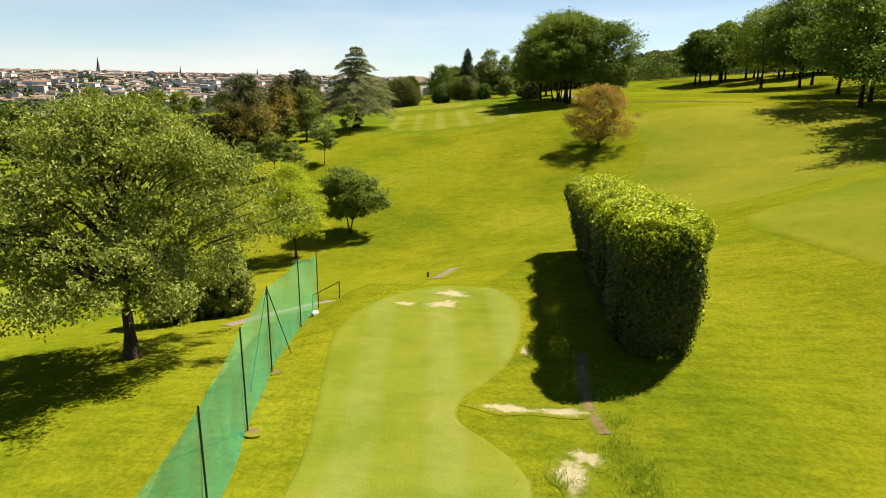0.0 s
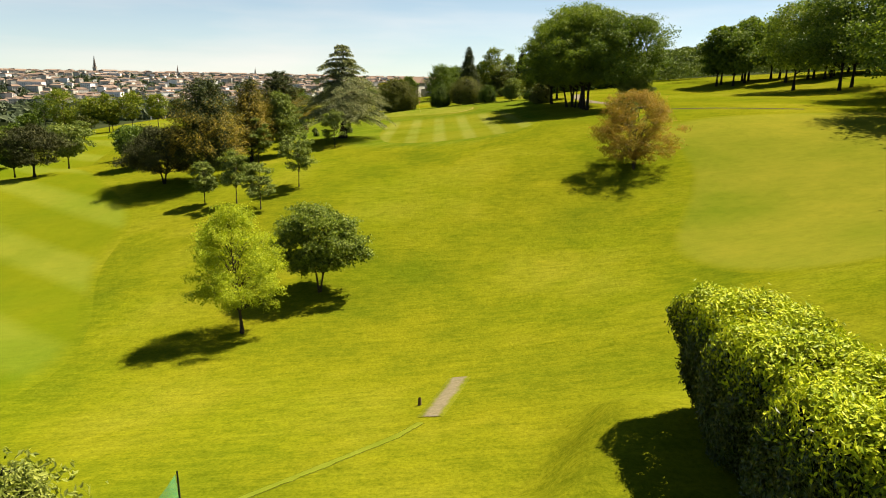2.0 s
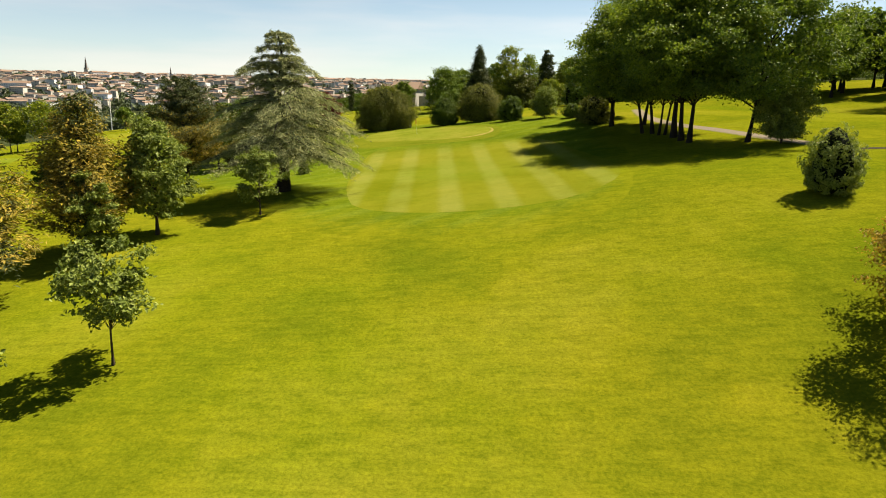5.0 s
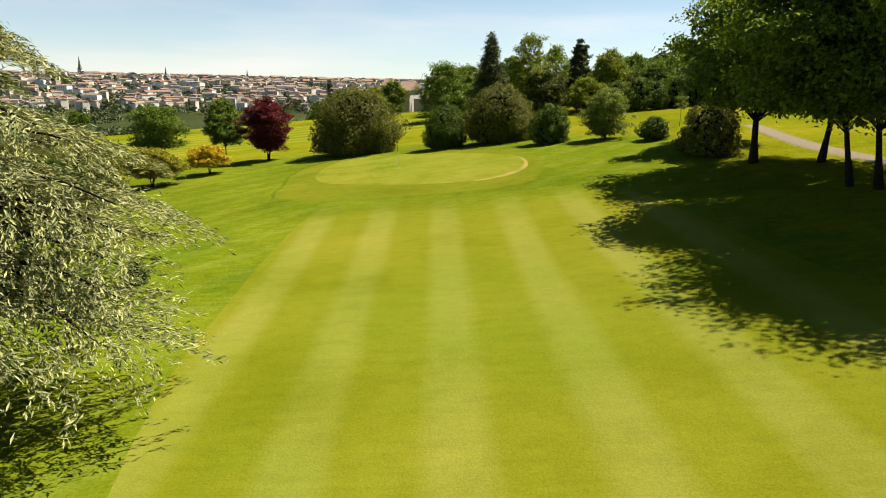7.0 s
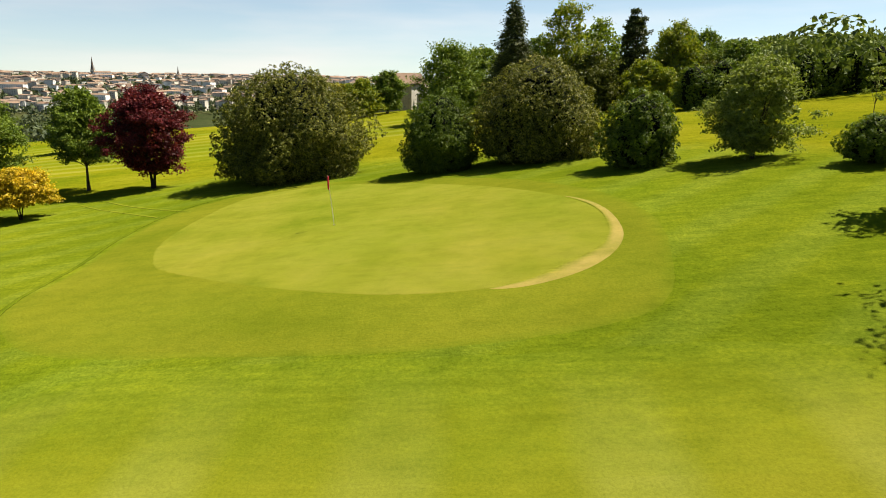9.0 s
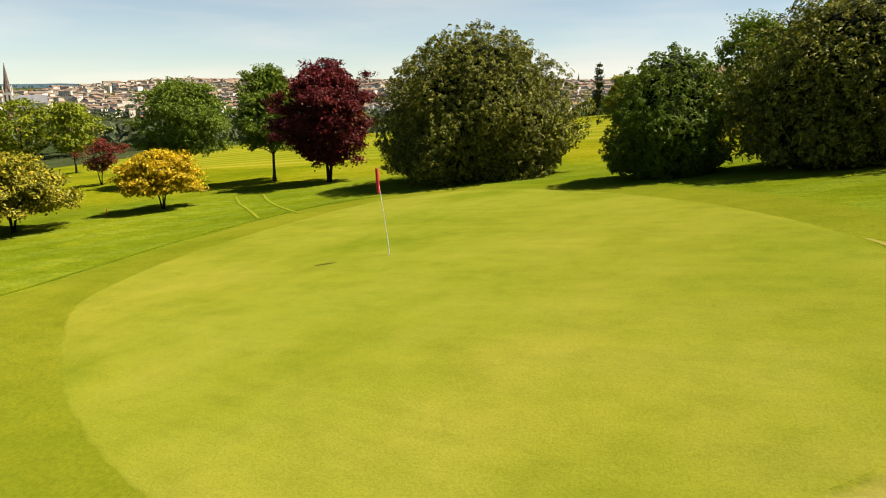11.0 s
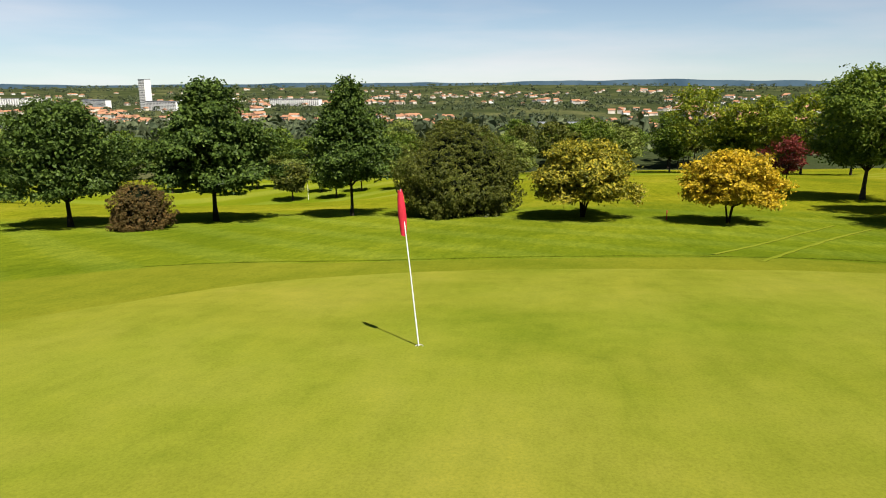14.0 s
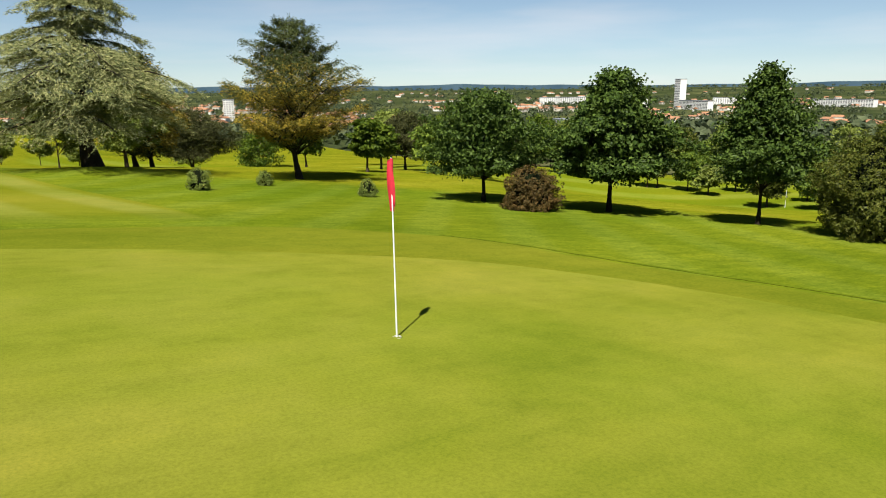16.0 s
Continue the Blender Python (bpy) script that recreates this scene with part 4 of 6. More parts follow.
# ---- the flag on the green ----
FX, FY = -10.325, 157.94
FZ = land_at(FX, FY) + 0.03
flagstick = thing("flagstick", FX, FY, FZ, "white golf flagstick leaning slightly with a limp red flag", "golf flag")
tip = np.array([-0.17, -0.26, 2.1])
part("pole", Pile().tube([(0, 0, -0.1), tip * 0.5, tip], [0.011, 0.0095, 0.008], 10).done("flag_pole", M_WHITE, True), flagstick, "white fibreglass pole")


def flag_cloth():
    v, nu, nv = [], 16, 14
    for i in range(nv):
        s = i / (nv - 1)
        for k in range(nu):
            u = k / (nu - 1)
            p = tip * (0.998 - 0.25 * s)
            turn = 0.6 + 6.6 * u + 0.5 * math.sin(3 * s)
            wide = 0.013 + u * (0.016 + 0.042 * math.sin(math.pi * (0.1 + 0.72 * s))) + 0.006 * math.sin(9 * u + 5 * s)
            v.append((p[0] + wide * math.cos(turn) - 0.05 * u * s, p[1] + wide * math.sin(turn) - 0.045 * u * s, p[2] - 0.1 * u * (0.3 + 0.7 * s)))
    i = np.arange(nu * nv).reshape(nv, nu)
    q = np.stack([i[:-1, :-1], i[:-1, 1:], i[1:, 1:], i[1:, :-1]], -1).reshape(-1, 4)
    back = np.array(v) + np.array([0.002, -0.003, 0.0])
    m = Pile()
    m.add(v, q)
    m.add(back, q[:, ::-1])
    return m.done("flag_cloth", M_FLAG, True)


part("flag", flag_cloth(), flagstick, "limp red cloth flag")
cup = Pile().tube([(0, 0, -0.1), (0, 0, 0.006)], [0.054, 0.056], 20)
cup.tube([(0, 0, 0.006), (0, 0, -0.1)], [0.05, 0.05], 20)
tagged(new("hole_cup", cup.done("hole_cup", M_WHITE, True)), "white cup liner of the hole in the green", "golf hole").matrix_basis = pose(FX, FY, FZ)

# ---- the clipped hedge beside the tee ----
def clipped_hedge():
    rng = np.random.default_rng(11)
    hx, y0, y1, half = 12.65, 18.3, 33.4, 1.36
    root = thing("hedge", hx, 25.5, land_at(hx, 25.5), "tall clipped laurel hedge with yellow-green new leaves on top and sides coloured dark for shade", "hedge")
    zb = land_at(hx, 25.5)

    def top(y):
        return 3.85 - zb - (y - y0) * 0.068

    n = 140000
    face = rng.choice(5, n, p=(0.30, 0.27, 0.25, 0.10, 0.08))
    y = rng.uniform(y0, y1, n)
    y = np.where(face == 3, y0, np.where(face == 4, y1, y))
    x = rng.uniform(-half, half, n)
    hh = np.array([top(v) for v in y])
    low = np.array([land_at(hx, v) for v in np.linspace(y0, y1, 60)])
    lo = np.interp(y, np.linspace(y0, y1, 60), low) - zb + 0.1
    z = lo + (hh - lo) * rng.uniform(0, 1, n)
    nrm = np.zeros((n, 3))
    for f, ax in ((0, (0, 0, 1)), (1, (-1, 0, 0)), (2, (1, 0, 0)), (3, (0, -1, 0)), (4, (0, 1, 0))):
        s = face == f
        nrm[s] = ax
    x = np.where(face == 1, -half, np.where(face == 2, half, x))
    z = np.where(face == 0, hh, z)
    # round the shoulders and the ends, and let the clipped faces bulge a little
    p = np.stack([x, y, z], 1)
    over = np.clip((z - (hh - 0.55)) / 0.55, 0, 1)
    p[:, 0] *= 1 - 0.16 * over ** 2 * (np.abs(x) / half) ** 2
    p[:, 2] -= 0.28 * (np.abs(x) / half) ** 4 * (face == 0)
    endx = np.clip((np.abs(x) / half - 0.35) / 0.65, 0, 1)
    near_end = np.clip(1 - np.minimum(p[:, 1] - y0, y1 - p[:, 1]) / 1.5, 0, 1)
    p[:, 0] *= np.sqrt(1 - np.where(y < 25.5, 0.42, 0.1) * near_end ** 2)
    # the faces draw in towards the foot
    under = np.clip(1 - (z - lo) / np.maximum(hh - lo, 0.5), 0, 1) ** 1.6
    p[:, 0] += under * np.where(p[:, 0] < 0, 0.75, -0.1) * np.abs(p[:, 0]) / half
    p[:, 1] += 1.5 * under * np.clip(1 - (y - y0) / 3.0, 0, 1)
    p[:, 1] += np.where(y < 25.5, 1, -1) * 0.35 * endx ** 2 * near_end
    p[:, 2] -= 0.25 * np.clip(1 - np.minimum(y - y0, y1 - y) / 0.9, 0, 1) ** 2 * (z > hh - 0.5)
    nrm[:, 1] -= 0.9 * near_end * np.where(y < 25.5, 1, -1) * ((face == 1) | (face == 2))
    nrm[:, 0] += 0.9 * endx * np.sign(x) * ((face == 3) | (face == 4))
    nrm = unit(nrm)
    bulge = 0.15 * np.sin(1.9 * p[:, 1] + 1.3 * p[:, 2] + 1.1 * p[:, 0]) + 0.1 * np.sin(4.1 * p[:, 1] - 2.2 * p[:, 0] + 3.0 * p[:, 2])
    p += nrm * (bulge + rng.normal(size=n) * 0.085 - 0.05)[:, None]
    shoots = (face == 0) & (rng.uniform(size=n) > 0.9)
    p[shoots, 2] += rng.uniform(0.02, 0.26, shoots.sum())
    p[:, 1] -= 25.5
    spray = np.where(face == 0, 0.75, np.where((face == 1) | (face == 3), 0.5, 0.6))[:, None]
    nn = unit(nrm + np.where(face == 0, 0.35, 0.05)[:, None] * np.array([0, 0, 1.0]) + spray * rng.normal(size=(n, 3)))
    # top, upper rim and half the east face take the sunlit colour
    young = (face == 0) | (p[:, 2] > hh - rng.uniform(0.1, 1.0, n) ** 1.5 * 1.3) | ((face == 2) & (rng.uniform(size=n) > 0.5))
    part("sunlit_new_leaves", leaves("hedge_sunlit_new_leaves", p[young], nn[young], 0.13, 0.056, L_HEDGE, rng, 0.05), root, "yellow-green new leaves coloured bright as if sunlit")
    part("shaded_old_leaves", leaves("hedge_shaded_old_leaves", p[~young], nn[~young], 0.13, 0.056, L_HEDGED, rng, 0.05), root, "older green leaves coloured dark as if in shade")
    # solid boxes in the shade colour close the inside of the hedge
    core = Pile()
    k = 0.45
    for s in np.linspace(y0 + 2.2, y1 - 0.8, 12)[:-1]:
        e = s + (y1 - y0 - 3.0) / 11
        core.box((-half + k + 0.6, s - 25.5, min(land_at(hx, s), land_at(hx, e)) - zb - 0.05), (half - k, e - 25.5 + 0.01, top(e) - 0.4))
    part("inner_fill", core.done("hedge_core", M_INNER_SHADE), root, "near-black solid core painted as the shade inside the hedge")


clipped_hedge()

# ---- trees and shrubs near the tee ----
broadleaf("cherry_tree", -3.6, 19.95, 8.3, 9.2, 2.3, L_CHERRY, "spreading cherry tree with small dusty green leaves over the lawn", profile="wide", leaf=(0.13, 0.065), count=72000, clumps=230, size=0.085, core=True, fill=0.04, trunk=0.2, seed=21, droop=0.5, rough=0.8)
shrub("laurel_bush", -3.7, 27.6, 3.1, 2.9, 0.1, L_CHERRY, "rounded glossy laurel bush beside the netting", profile="dome", leaf=(0.13, 0.06), count=10350, seed=22, trunk=0.06, stems=4, group="laurel bushes by the netting")
shrub("laurel_bush", -5.3, 26.3, 3.4, 3.1, 0.1, L_CHERRY, "rounded dusty green laurel bush under the cherry tree", profile="dome", leaf=(0.13, 0.06), count=10350, seed=23, trunk=0.06, stems=4, group="laurel bushes by the netting")
broadleaf("lime_tree", -8.35, 53.0, 8.0, 5.9, 1.6, L_FRESH, "young tree with feathery yellow-green leaves on the slope", profile="tall", leaf=(0.13, 0.06), count=34000, clumps=150, size=0.12, core=True, fill=0.05, trunk=0.1, seed=24, droop=0.5, lean=(-0.5, 0))
broadleaf("maple_tree", -5.3, 59.3, 6.0, 6.4, 1.5, L_MAPLE, "compact round tree with mid-green leaves on the slope", profile="round", leaf=(0.19, 0.12), count=22000, clumps=75, size=0.115, trunk=0.12, seed=25, core=True, fill=0.1, stems=2)

# ---- the group of pines and young trees on the lower slope ----
SAPLINGS = ((-22.6, 80.6, 4.2, 2.6, 1.3), (-19.0, 79.8, 5.2, 3.1, 1.7), (-15.7, 77.3, 4.4, 3.4, 1.2), (-13.9, 83.7, 5.5, 3.7, 1.8), (-15.9, 107.4, 5.1, 3.6, 1.1), (-23.0, 97.4, 5.6, 2.9, 1.4))
for k, (sx, sy, sh, sw, sf) in enumerate(SAPLINGS):
    broadleaf("young_tree", sx, sy, sh, sw, sf, L_GREY, "slim young tree with a light green crown on the slope", profile="round", leaf=(0.22, 0.13), count=5000, clumps=40, size=0.14, trunk=0.055, seed=60 + k, group="young trees on the slope")
broadleaf("ash_tree", -21.7, 103.0, 8.4, 5.8, 1.4, L_GREY, "taller green tree among the pines", profile="tall", leaf=(0.23, 0.13), count=11000, clumps=70, size=0.11, trunk=0.12, seed=70, core=True)
broadleaf("pine_tree", -31.6, 90.3, 6.8, 8.8, 1.3, L_PINED, "dark flat-topped pine with two trunks", "conifer tree", "wide", (0.3, 0.06), 20000, 90, 0.1, 0.15, 71, M_BARKD, core=True, stems=2)
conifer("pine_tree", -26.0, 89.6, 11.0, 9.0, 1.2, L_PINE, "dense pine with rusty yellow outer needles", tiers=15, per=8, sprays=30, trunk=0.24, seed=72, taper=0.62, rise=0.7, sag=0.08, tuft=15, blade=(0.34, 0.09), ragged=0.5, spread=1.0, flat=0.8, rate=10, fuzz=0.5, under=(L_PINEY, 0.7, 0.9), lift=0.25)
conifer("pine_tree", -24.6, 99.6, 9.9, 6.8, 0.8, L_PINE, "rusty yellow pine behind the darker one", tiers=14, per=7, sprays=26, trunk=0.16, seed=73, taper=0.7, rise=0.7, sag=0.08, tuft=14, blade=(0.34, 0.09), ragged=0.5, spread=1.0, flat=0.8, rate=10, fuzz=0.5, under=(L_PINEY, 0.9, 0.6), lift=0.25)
broadleaf("pine_tree", -53.5, 99.0, 6.9, 7.8, 1.6, L_PINED, "lone dark bushy pine on the lower fairway edge", "conifer tree", "wide", (0.36, 0.09), 9000, 60, 0.11, 0.16, 74, M_BARKD, core=True)
conifer("cedar_tree", -16.4, 114.8, 13.4, 12.4, 2.9, L_CEDAR, "large blue-grey cedar with drooping layered boughs", tiers=19, per=7, sprays=50, trunk=0.5, seed=75, taper=0.85, rise=0.24, sag=0.18, tuft=44, blade=(0.24, 0.05), ragged=0.8, spread=1.2, flat=0.5, rate=11, fuzz=0.22)
conifer("pine_tree", -28.0, 121.3, 10.6, 10.4, 1.5, L_PINE, "broad pine with a dark green top and golden brown lower boughs", tiers=14, per=9, sprays=34, trunk=0.2, seed=76, taper=0.8, rise=0.8, sag=0.1, tuft=28, blade=(0.26, 0.05), ragged=0.5, spread=0.8, flat=0.4, rate=9, fuzz=0.3, under=(L_PINEY, 0.6, 0.35), lift=0.3)

# ---- round the green ----
broadleaf("plum_tree", -28.55, 176.6, 7.3, 5.9, 1.1, L_PURPLE, "purple-leaved plum tree with a dark trunk", profile="round", leaf=(0.16, 0.1), count=26000, clumps=110, size=0.1, trunk=0.16, seed=80, core=True, bark=M_BARKD, stems=2)
broadleaf("maple_tree", -34.1, 177.5, 7.6, 5.4, 2.1, L_GREEN, "green maple standing next to the purple plum", profile="tall", leaf=(0.19, 0.11), count=16000, clumps=85, size=0.11, trunk=0.11, seed=81, core=True)
broadleaf("linden_tree", -42.2, 176.8, 7.4, 6.6, 1.8, L_GREEN, "round-headed green linden with a straight trunk", profile="round", leaf=(0.19, 0.11), count=19000, clumps=100, size=0.105, trunk=0.12, seed=82, core=True)
shrub("photinia_bush", -18.0, 175.8, 7.6, 11.0, 0.1, L_LAUREL, "huge dense glossy photinia bush behind the green", profile="dome", leaf=(0.16, 0.066), count=78000, seed=83, trunk=0.12, stems=5)
broadleaf("golden_shrub", -31.7, 167.2, 3.1, 3.7, 0.85, L_GOLD, "rounded golden-leaved shrub on a short trunk", "shrub", "dome", (0.17, 0.095), 17000, 110, 0.125, 0.07, 84, M_BARKD, "golden shrubs", stems=3, core=True, fill=0.12)
broadleaf("golden_shrub", -34.9, 161.3, 3.7, 5.4, 0.95, L_GOLDG, "spreading shrub with yellow and green leaves", "shrub", "dome", (0.18, 0.1), 25000, 150, 0.1, 0.09, 85, M_BARKD, "golden shrubs", stems=4, core=True, fill=0.1)
shrub("osmanthus_bush", -37.6, 155.0, 5.1, 6.9, 0.2, L_OLIVE, "dense dark olive-green evergreen bush", profile="dome", leaf=(0.125, 0.062), count=36000, seed=86, trunk=0.1, stems=5)
broadleaf("red_maple", -50.0, 175.2, 3.5, 3.3, 1.1, L_RED, "small red-leaved maple behind the golden shrub", profile="vase", leaf=(0.18, 0.1), count=3000, clumps=30, size=0.15, trunk=0.07, seed=87, stems=2, bark=M_BARKD)
broadleaf("hornbeam_tree", -31.3, 136.7, 6.2, 6.4, 1.4, L_STAR, "dark green spreading tree on a slim trunk", profile="wide", leaf=(0.17, 0.1), count=22000, clumps=110, size=0.1, trunk=0.12, seed=88, core=True, bark=M_BARKD)
broadleaf("liquidambar_tree", -35.05, 142.35, 7.3, 6.9, 1.7, L_STAR, "tall star-leaved tree with layered green boughs", profile="spire", leaf=(0.2, 0.15), count=24000, clumps=105, size=0.105, trunk=0.13, seed=89, core=True, bark=M_BARKD)
broadleaf("maple_tree", -37.7, 149.0, 7.5, 5.0, 1.9, L_STAR, "narrow upright green maple on a thin trunk", profile="spire", leaf=(0.18, 0.12), count=15000, clumps=85, size=0.13, trunk=0.09, seed=90, core=True, bark=M_BARKD)
shrub("barberry_bush", -30.6, 140.9, 2.3, 3.2, 0.05, L_BARB, "round bronze-leaved barberry bush", profile="dome", leaf=(0.1, 0.055), count=10350, seed=91, trunk=0.04, stems=5)
for k, (bx, by, bh) in enumerate(((-25.8, 133.5, 0.95), (-23.5, 125.8, 0.95), (-18.6, 128.4, 1.25))):
    shrub("small_shrub", bx, by, bh, bh * 1.2, 0.05, L_GREY, "small round grey-green shrub on the lawn", profile="dome", leaf=(0.1, 0.06), count=1035, seed=95 + k, trunk=0.02, stems=4, group="small shrubs on the lawn")

# ---- right of the green ----
shrub("photinia_bush", -7.4, 171.8, 4.9, 5.2, 0.1, L_DEEP, "dark green dense evergreen bush", profile="dome", leaf=(0.13, 0.06), count=28000, seed=100, trunk=0.08, stems=4)
shrub("photinia_bush", -1.6, 173.0, 6.2, 8.6, 0.1, L_LAUREL, "large glossy evergreen bush with pale leaf tips", profile="dome", leaf=(0.16, 0.068), count=40000, seed=101, trunk=0.1, stems=5)
shrub("viburnum_bush", 3.2, 166.0, 3.9, 4.3, 0.1, L_DEEP, "round dark green viburnum bush", profile="dome", leaf=(0.16, 0.08), count=9200, seed=102, trunk=0.07, stems=4)
broadleaf("silver_shrub", 8.35, 164.9, 4.8, 4.6, 0.25, L_GREY, "loose open shrub with pale silvery leaves", "shrub", "round", (0.17, 0.09), 13000, 110, 0.12, 0.06, 103, stems=6, core=True)
shrub("yew_bush", 12.0, 161.1, 2.1, 3.2, 0.15, L_DEEP, "low dark dome-shaped bush", profile="dome", leaf=(0.12, 0.06), count=7474, seed=104, trunk=0.05, stems=3)
shrub("laurel_bush", 13.9, 150.8, 3.9, 5.4, 0.1, L_LAUREL, "dark laurel bush in the shade of the oaks", profile="dome", leaf=(0.2, 0.08), count=10350, seed=105, trunk=0.07, stems=4)
broadleaf("staked_sapling", 16.9, 172.0, 4.2, 1.3, 1.6, L_GREY, "thin staked sapling by the path", profile="tall", leaf=(0.16, 0.09), count=500, clumps=14, size=0.2, trunk=0.03, seed=106)
OAKS = ((15.5, 146.0, 13.0, 11.5, 3.2, 0.3, -0.6, 0.0), (19.0, 144.1, 13.6, 11.0, 3.2, 0.24, 1.4, 0.4), (17.5, 136.9, 14.6, 12.0, 3.3, 0.2, -3.0, 0.4), (18.3, 135.6, 15.2, 11.0, 3.5, 0.22, -1.6, 1.0), (18.6, 133.9, 14.6, 11.0, 3.6, 0.15, 0.9, -0.6), (19.1, 133.4, 14.0, 10.5, 3.6, 0.15, 1.6, 0.8),
        (19.4, 130.7, 16.6, 13.0, 3.8, 0.34, -0.6, 0), (19.4, 127.6, 16.0, 13.0, 4.0, 0.28, -1.2, 0), (19.6, 125.4, 15.2, 13.0, 4.0, 0.26, 0.6, -0.6), (23.6, 121.6, 13.6, 12.5, 3.4, 0.22, 1.4, -0.8), (17.2, 156.4, 10.2, 8.4, 3.2, 0.24, -0.3, 0.3))
for k, (ox, oy, oh, ow, of, tr, lx, ly) in enumerate(OAKS):
    broadleaf("oak_tree", ox, oy, oh, ow, of, L_OAK if k % 3 else L_GREEN, "tall oak in a close clump with a dark bare trunk", profile="round", leaf=(0.27, 0.17), count=22000, clumps=85, size=0.12, trunk=tr * 0.8, seed=110 + k, bark=M_BARKD, core=True, fill=0.15, lean=(lx, ly), group="oaks beside the path")
broadleaf("bronze_tree", 19.35, 82.8, 7.5, 8.2, 0.7, L_BROWN, "multi-stemmed shrub tree with small bronze leaves", profile="round", leaf=(0.14, 0.085), count=32000, clumps=150, size=0.11, trunk=0.1, seed=130, stems=3)
shrub("grey_shrub", 20.9, 99.5, 4.2, 3.8, 0.1, L_GREY, "soft grey-green bush behind the bronze tree", profile="dome", leaf=(0.16, 0.07), count=6324, seed=131, trunk=0.06, stems=4)
broadleaf("silver_shrub", 25.5, 119.0, 4.8, 4.8, 0.3, L_GREY, "pale green bush beside the oaks", "shrub", "round", (0.18, 0.1), 11000, 90, 0.13, 0.06, 132, stems=4, core=True)

# ---- woods above the upper fairway ----
rng_w = np.random.default_rng(7)
WOODS = [(62.6, 110, 19, 14), (55, 97, 18, 13), (66, 94, 19, 14), (57, 82, 18, 13), (51, 70, 16, 12), (60, 66, 17, 13), (72, 104, 20, 14), (71, 157, 22, 15), (76, 163, 22, 15), (68, 171, 19, 14), (66, 128, 19, 13), (76, 126, 21, 15), (82, 142, 21, 15), (84, 114, 20, 14)]
for k in range(30):
    WOODS.append((50 + 4.3 * k % 66 + rng_w.uniform(-2, 2), 190 + 0.55 * (k * 7 % 40) + rng_w.uniform(-4, 4), rng_w.uniform(13, 18), rng_w.uniform(9, 12.5)))
WOODS = [w for k, w in enumerate(WOODS) if k < 14 or w[0] - 6.7 > 0.29 * (w[1] - 15.8)]
for k, (wx, wy, wh, ww) in enumerate(WOODS):
    near = k < 14
    broadleaf("oak_tree", wx, wy, wh, ww * (1.3 if near else 1.0), 0.2 * wh, (L_OAK, L_GREEN, L_DEEP)[k % 3], "tall woodland oak with a bare lower trunk", profile="round", leaf=(0.42, 0.28) if near else (0.55, 0.38), count=11000 if near else 4200, clumps=60 if near else 30, size=0.15, trunk=0.25, seed=200 + k, bark=M_BARKD, core=True, group="woods above the fairway")

# ---- the belt of trees behind the green ----
BELT = [(-29, 246, 6.5, 6, L_LIME), (-33.5, 250, 6, 6, L_GOLDG), (-26, 253, 7.5, 6.5, L_GREEN), (-12, 224, 10.5, 10, L_GREEN), (-8, 229, 10, 9, L_GREEN), (3, 224, 14.5, 9, L_LIME), (8, 230, 12, 8, L_OAK), (12, 226, 12.5, 5, L_PINE), (17, 224, 10.5, 8, L_LIME), (23, 235, 9.5, 9, L_GREEN), (-46, 290, 7, 9, L_GREEN), (-54, 300, 7, 10, L_DEEP), (-12, 240, 10, 9, L_GREEN), (0, 238, 11, 9, L_DEEP), (6, 221, 7.5, 8, L_OLIVE), (13, 219, 6.0, 7, L_LIME), (19, 228, 8.5, 8, L_OLIVE), (-4, 232, 9, 9, L_OLIVE), (27, 232, 7.5, 8, L_GREEN)]
for k, (bx, by, bh, bw, bm) in enumerate(BELT):
    broadleaf("broadleaf_tree", bx, by, bh, bw, 0.05 * bh, bm, "full green tree in the belt behind the green", profile="wide", leaf=(0.32, 0.22), count=8000, clumps=60, size=0.14, trunk=0.18, seed=260 + k, core=True, group="trees behind the green")
conifer("fir_tree", -3.7, 218.6, 17.2 - land_at(-3.7, 218.6), 8.0, 1.0, L_PINE, "tall dark pointed fir above the other trees", tiers=24, per=8, sprays=24, trunk=0.2, seed=280, taper=0.9, rise=0.05, sag=0.14, tuft=9, blade=(0.5, 0.16), flat=0.8, ragged=0.5, fuzz=0.5, spread=1.0)
for k in range(9):
    hx, hy = 17 + 3.4 * k, 214 + 1.2 * k
    shrub("hedge_shrub", hx, hy, 5.4 + 0.5 * math.sin(k * 2.1), 5.4, 0.1, L_DEEP, "dark evergreen shrub in a tall boundary hedge", profile="dome", leaf=(0.3, 0.18), count=2185, seed=290 + k, trunk=0.08, stems=3, group="boundary hedge")
conifer("cypress_tree", -44.0, 268.0, 9.5, 2.0, 0.3, L_PINE, "slender dark green cypress above the trees", tiers=12, per=6, sprays=8, trunk=0.1, seed=299, taper=0.45, rise=0.9, sag=0.0, tuft=5, blade=(0.5, 0.2))

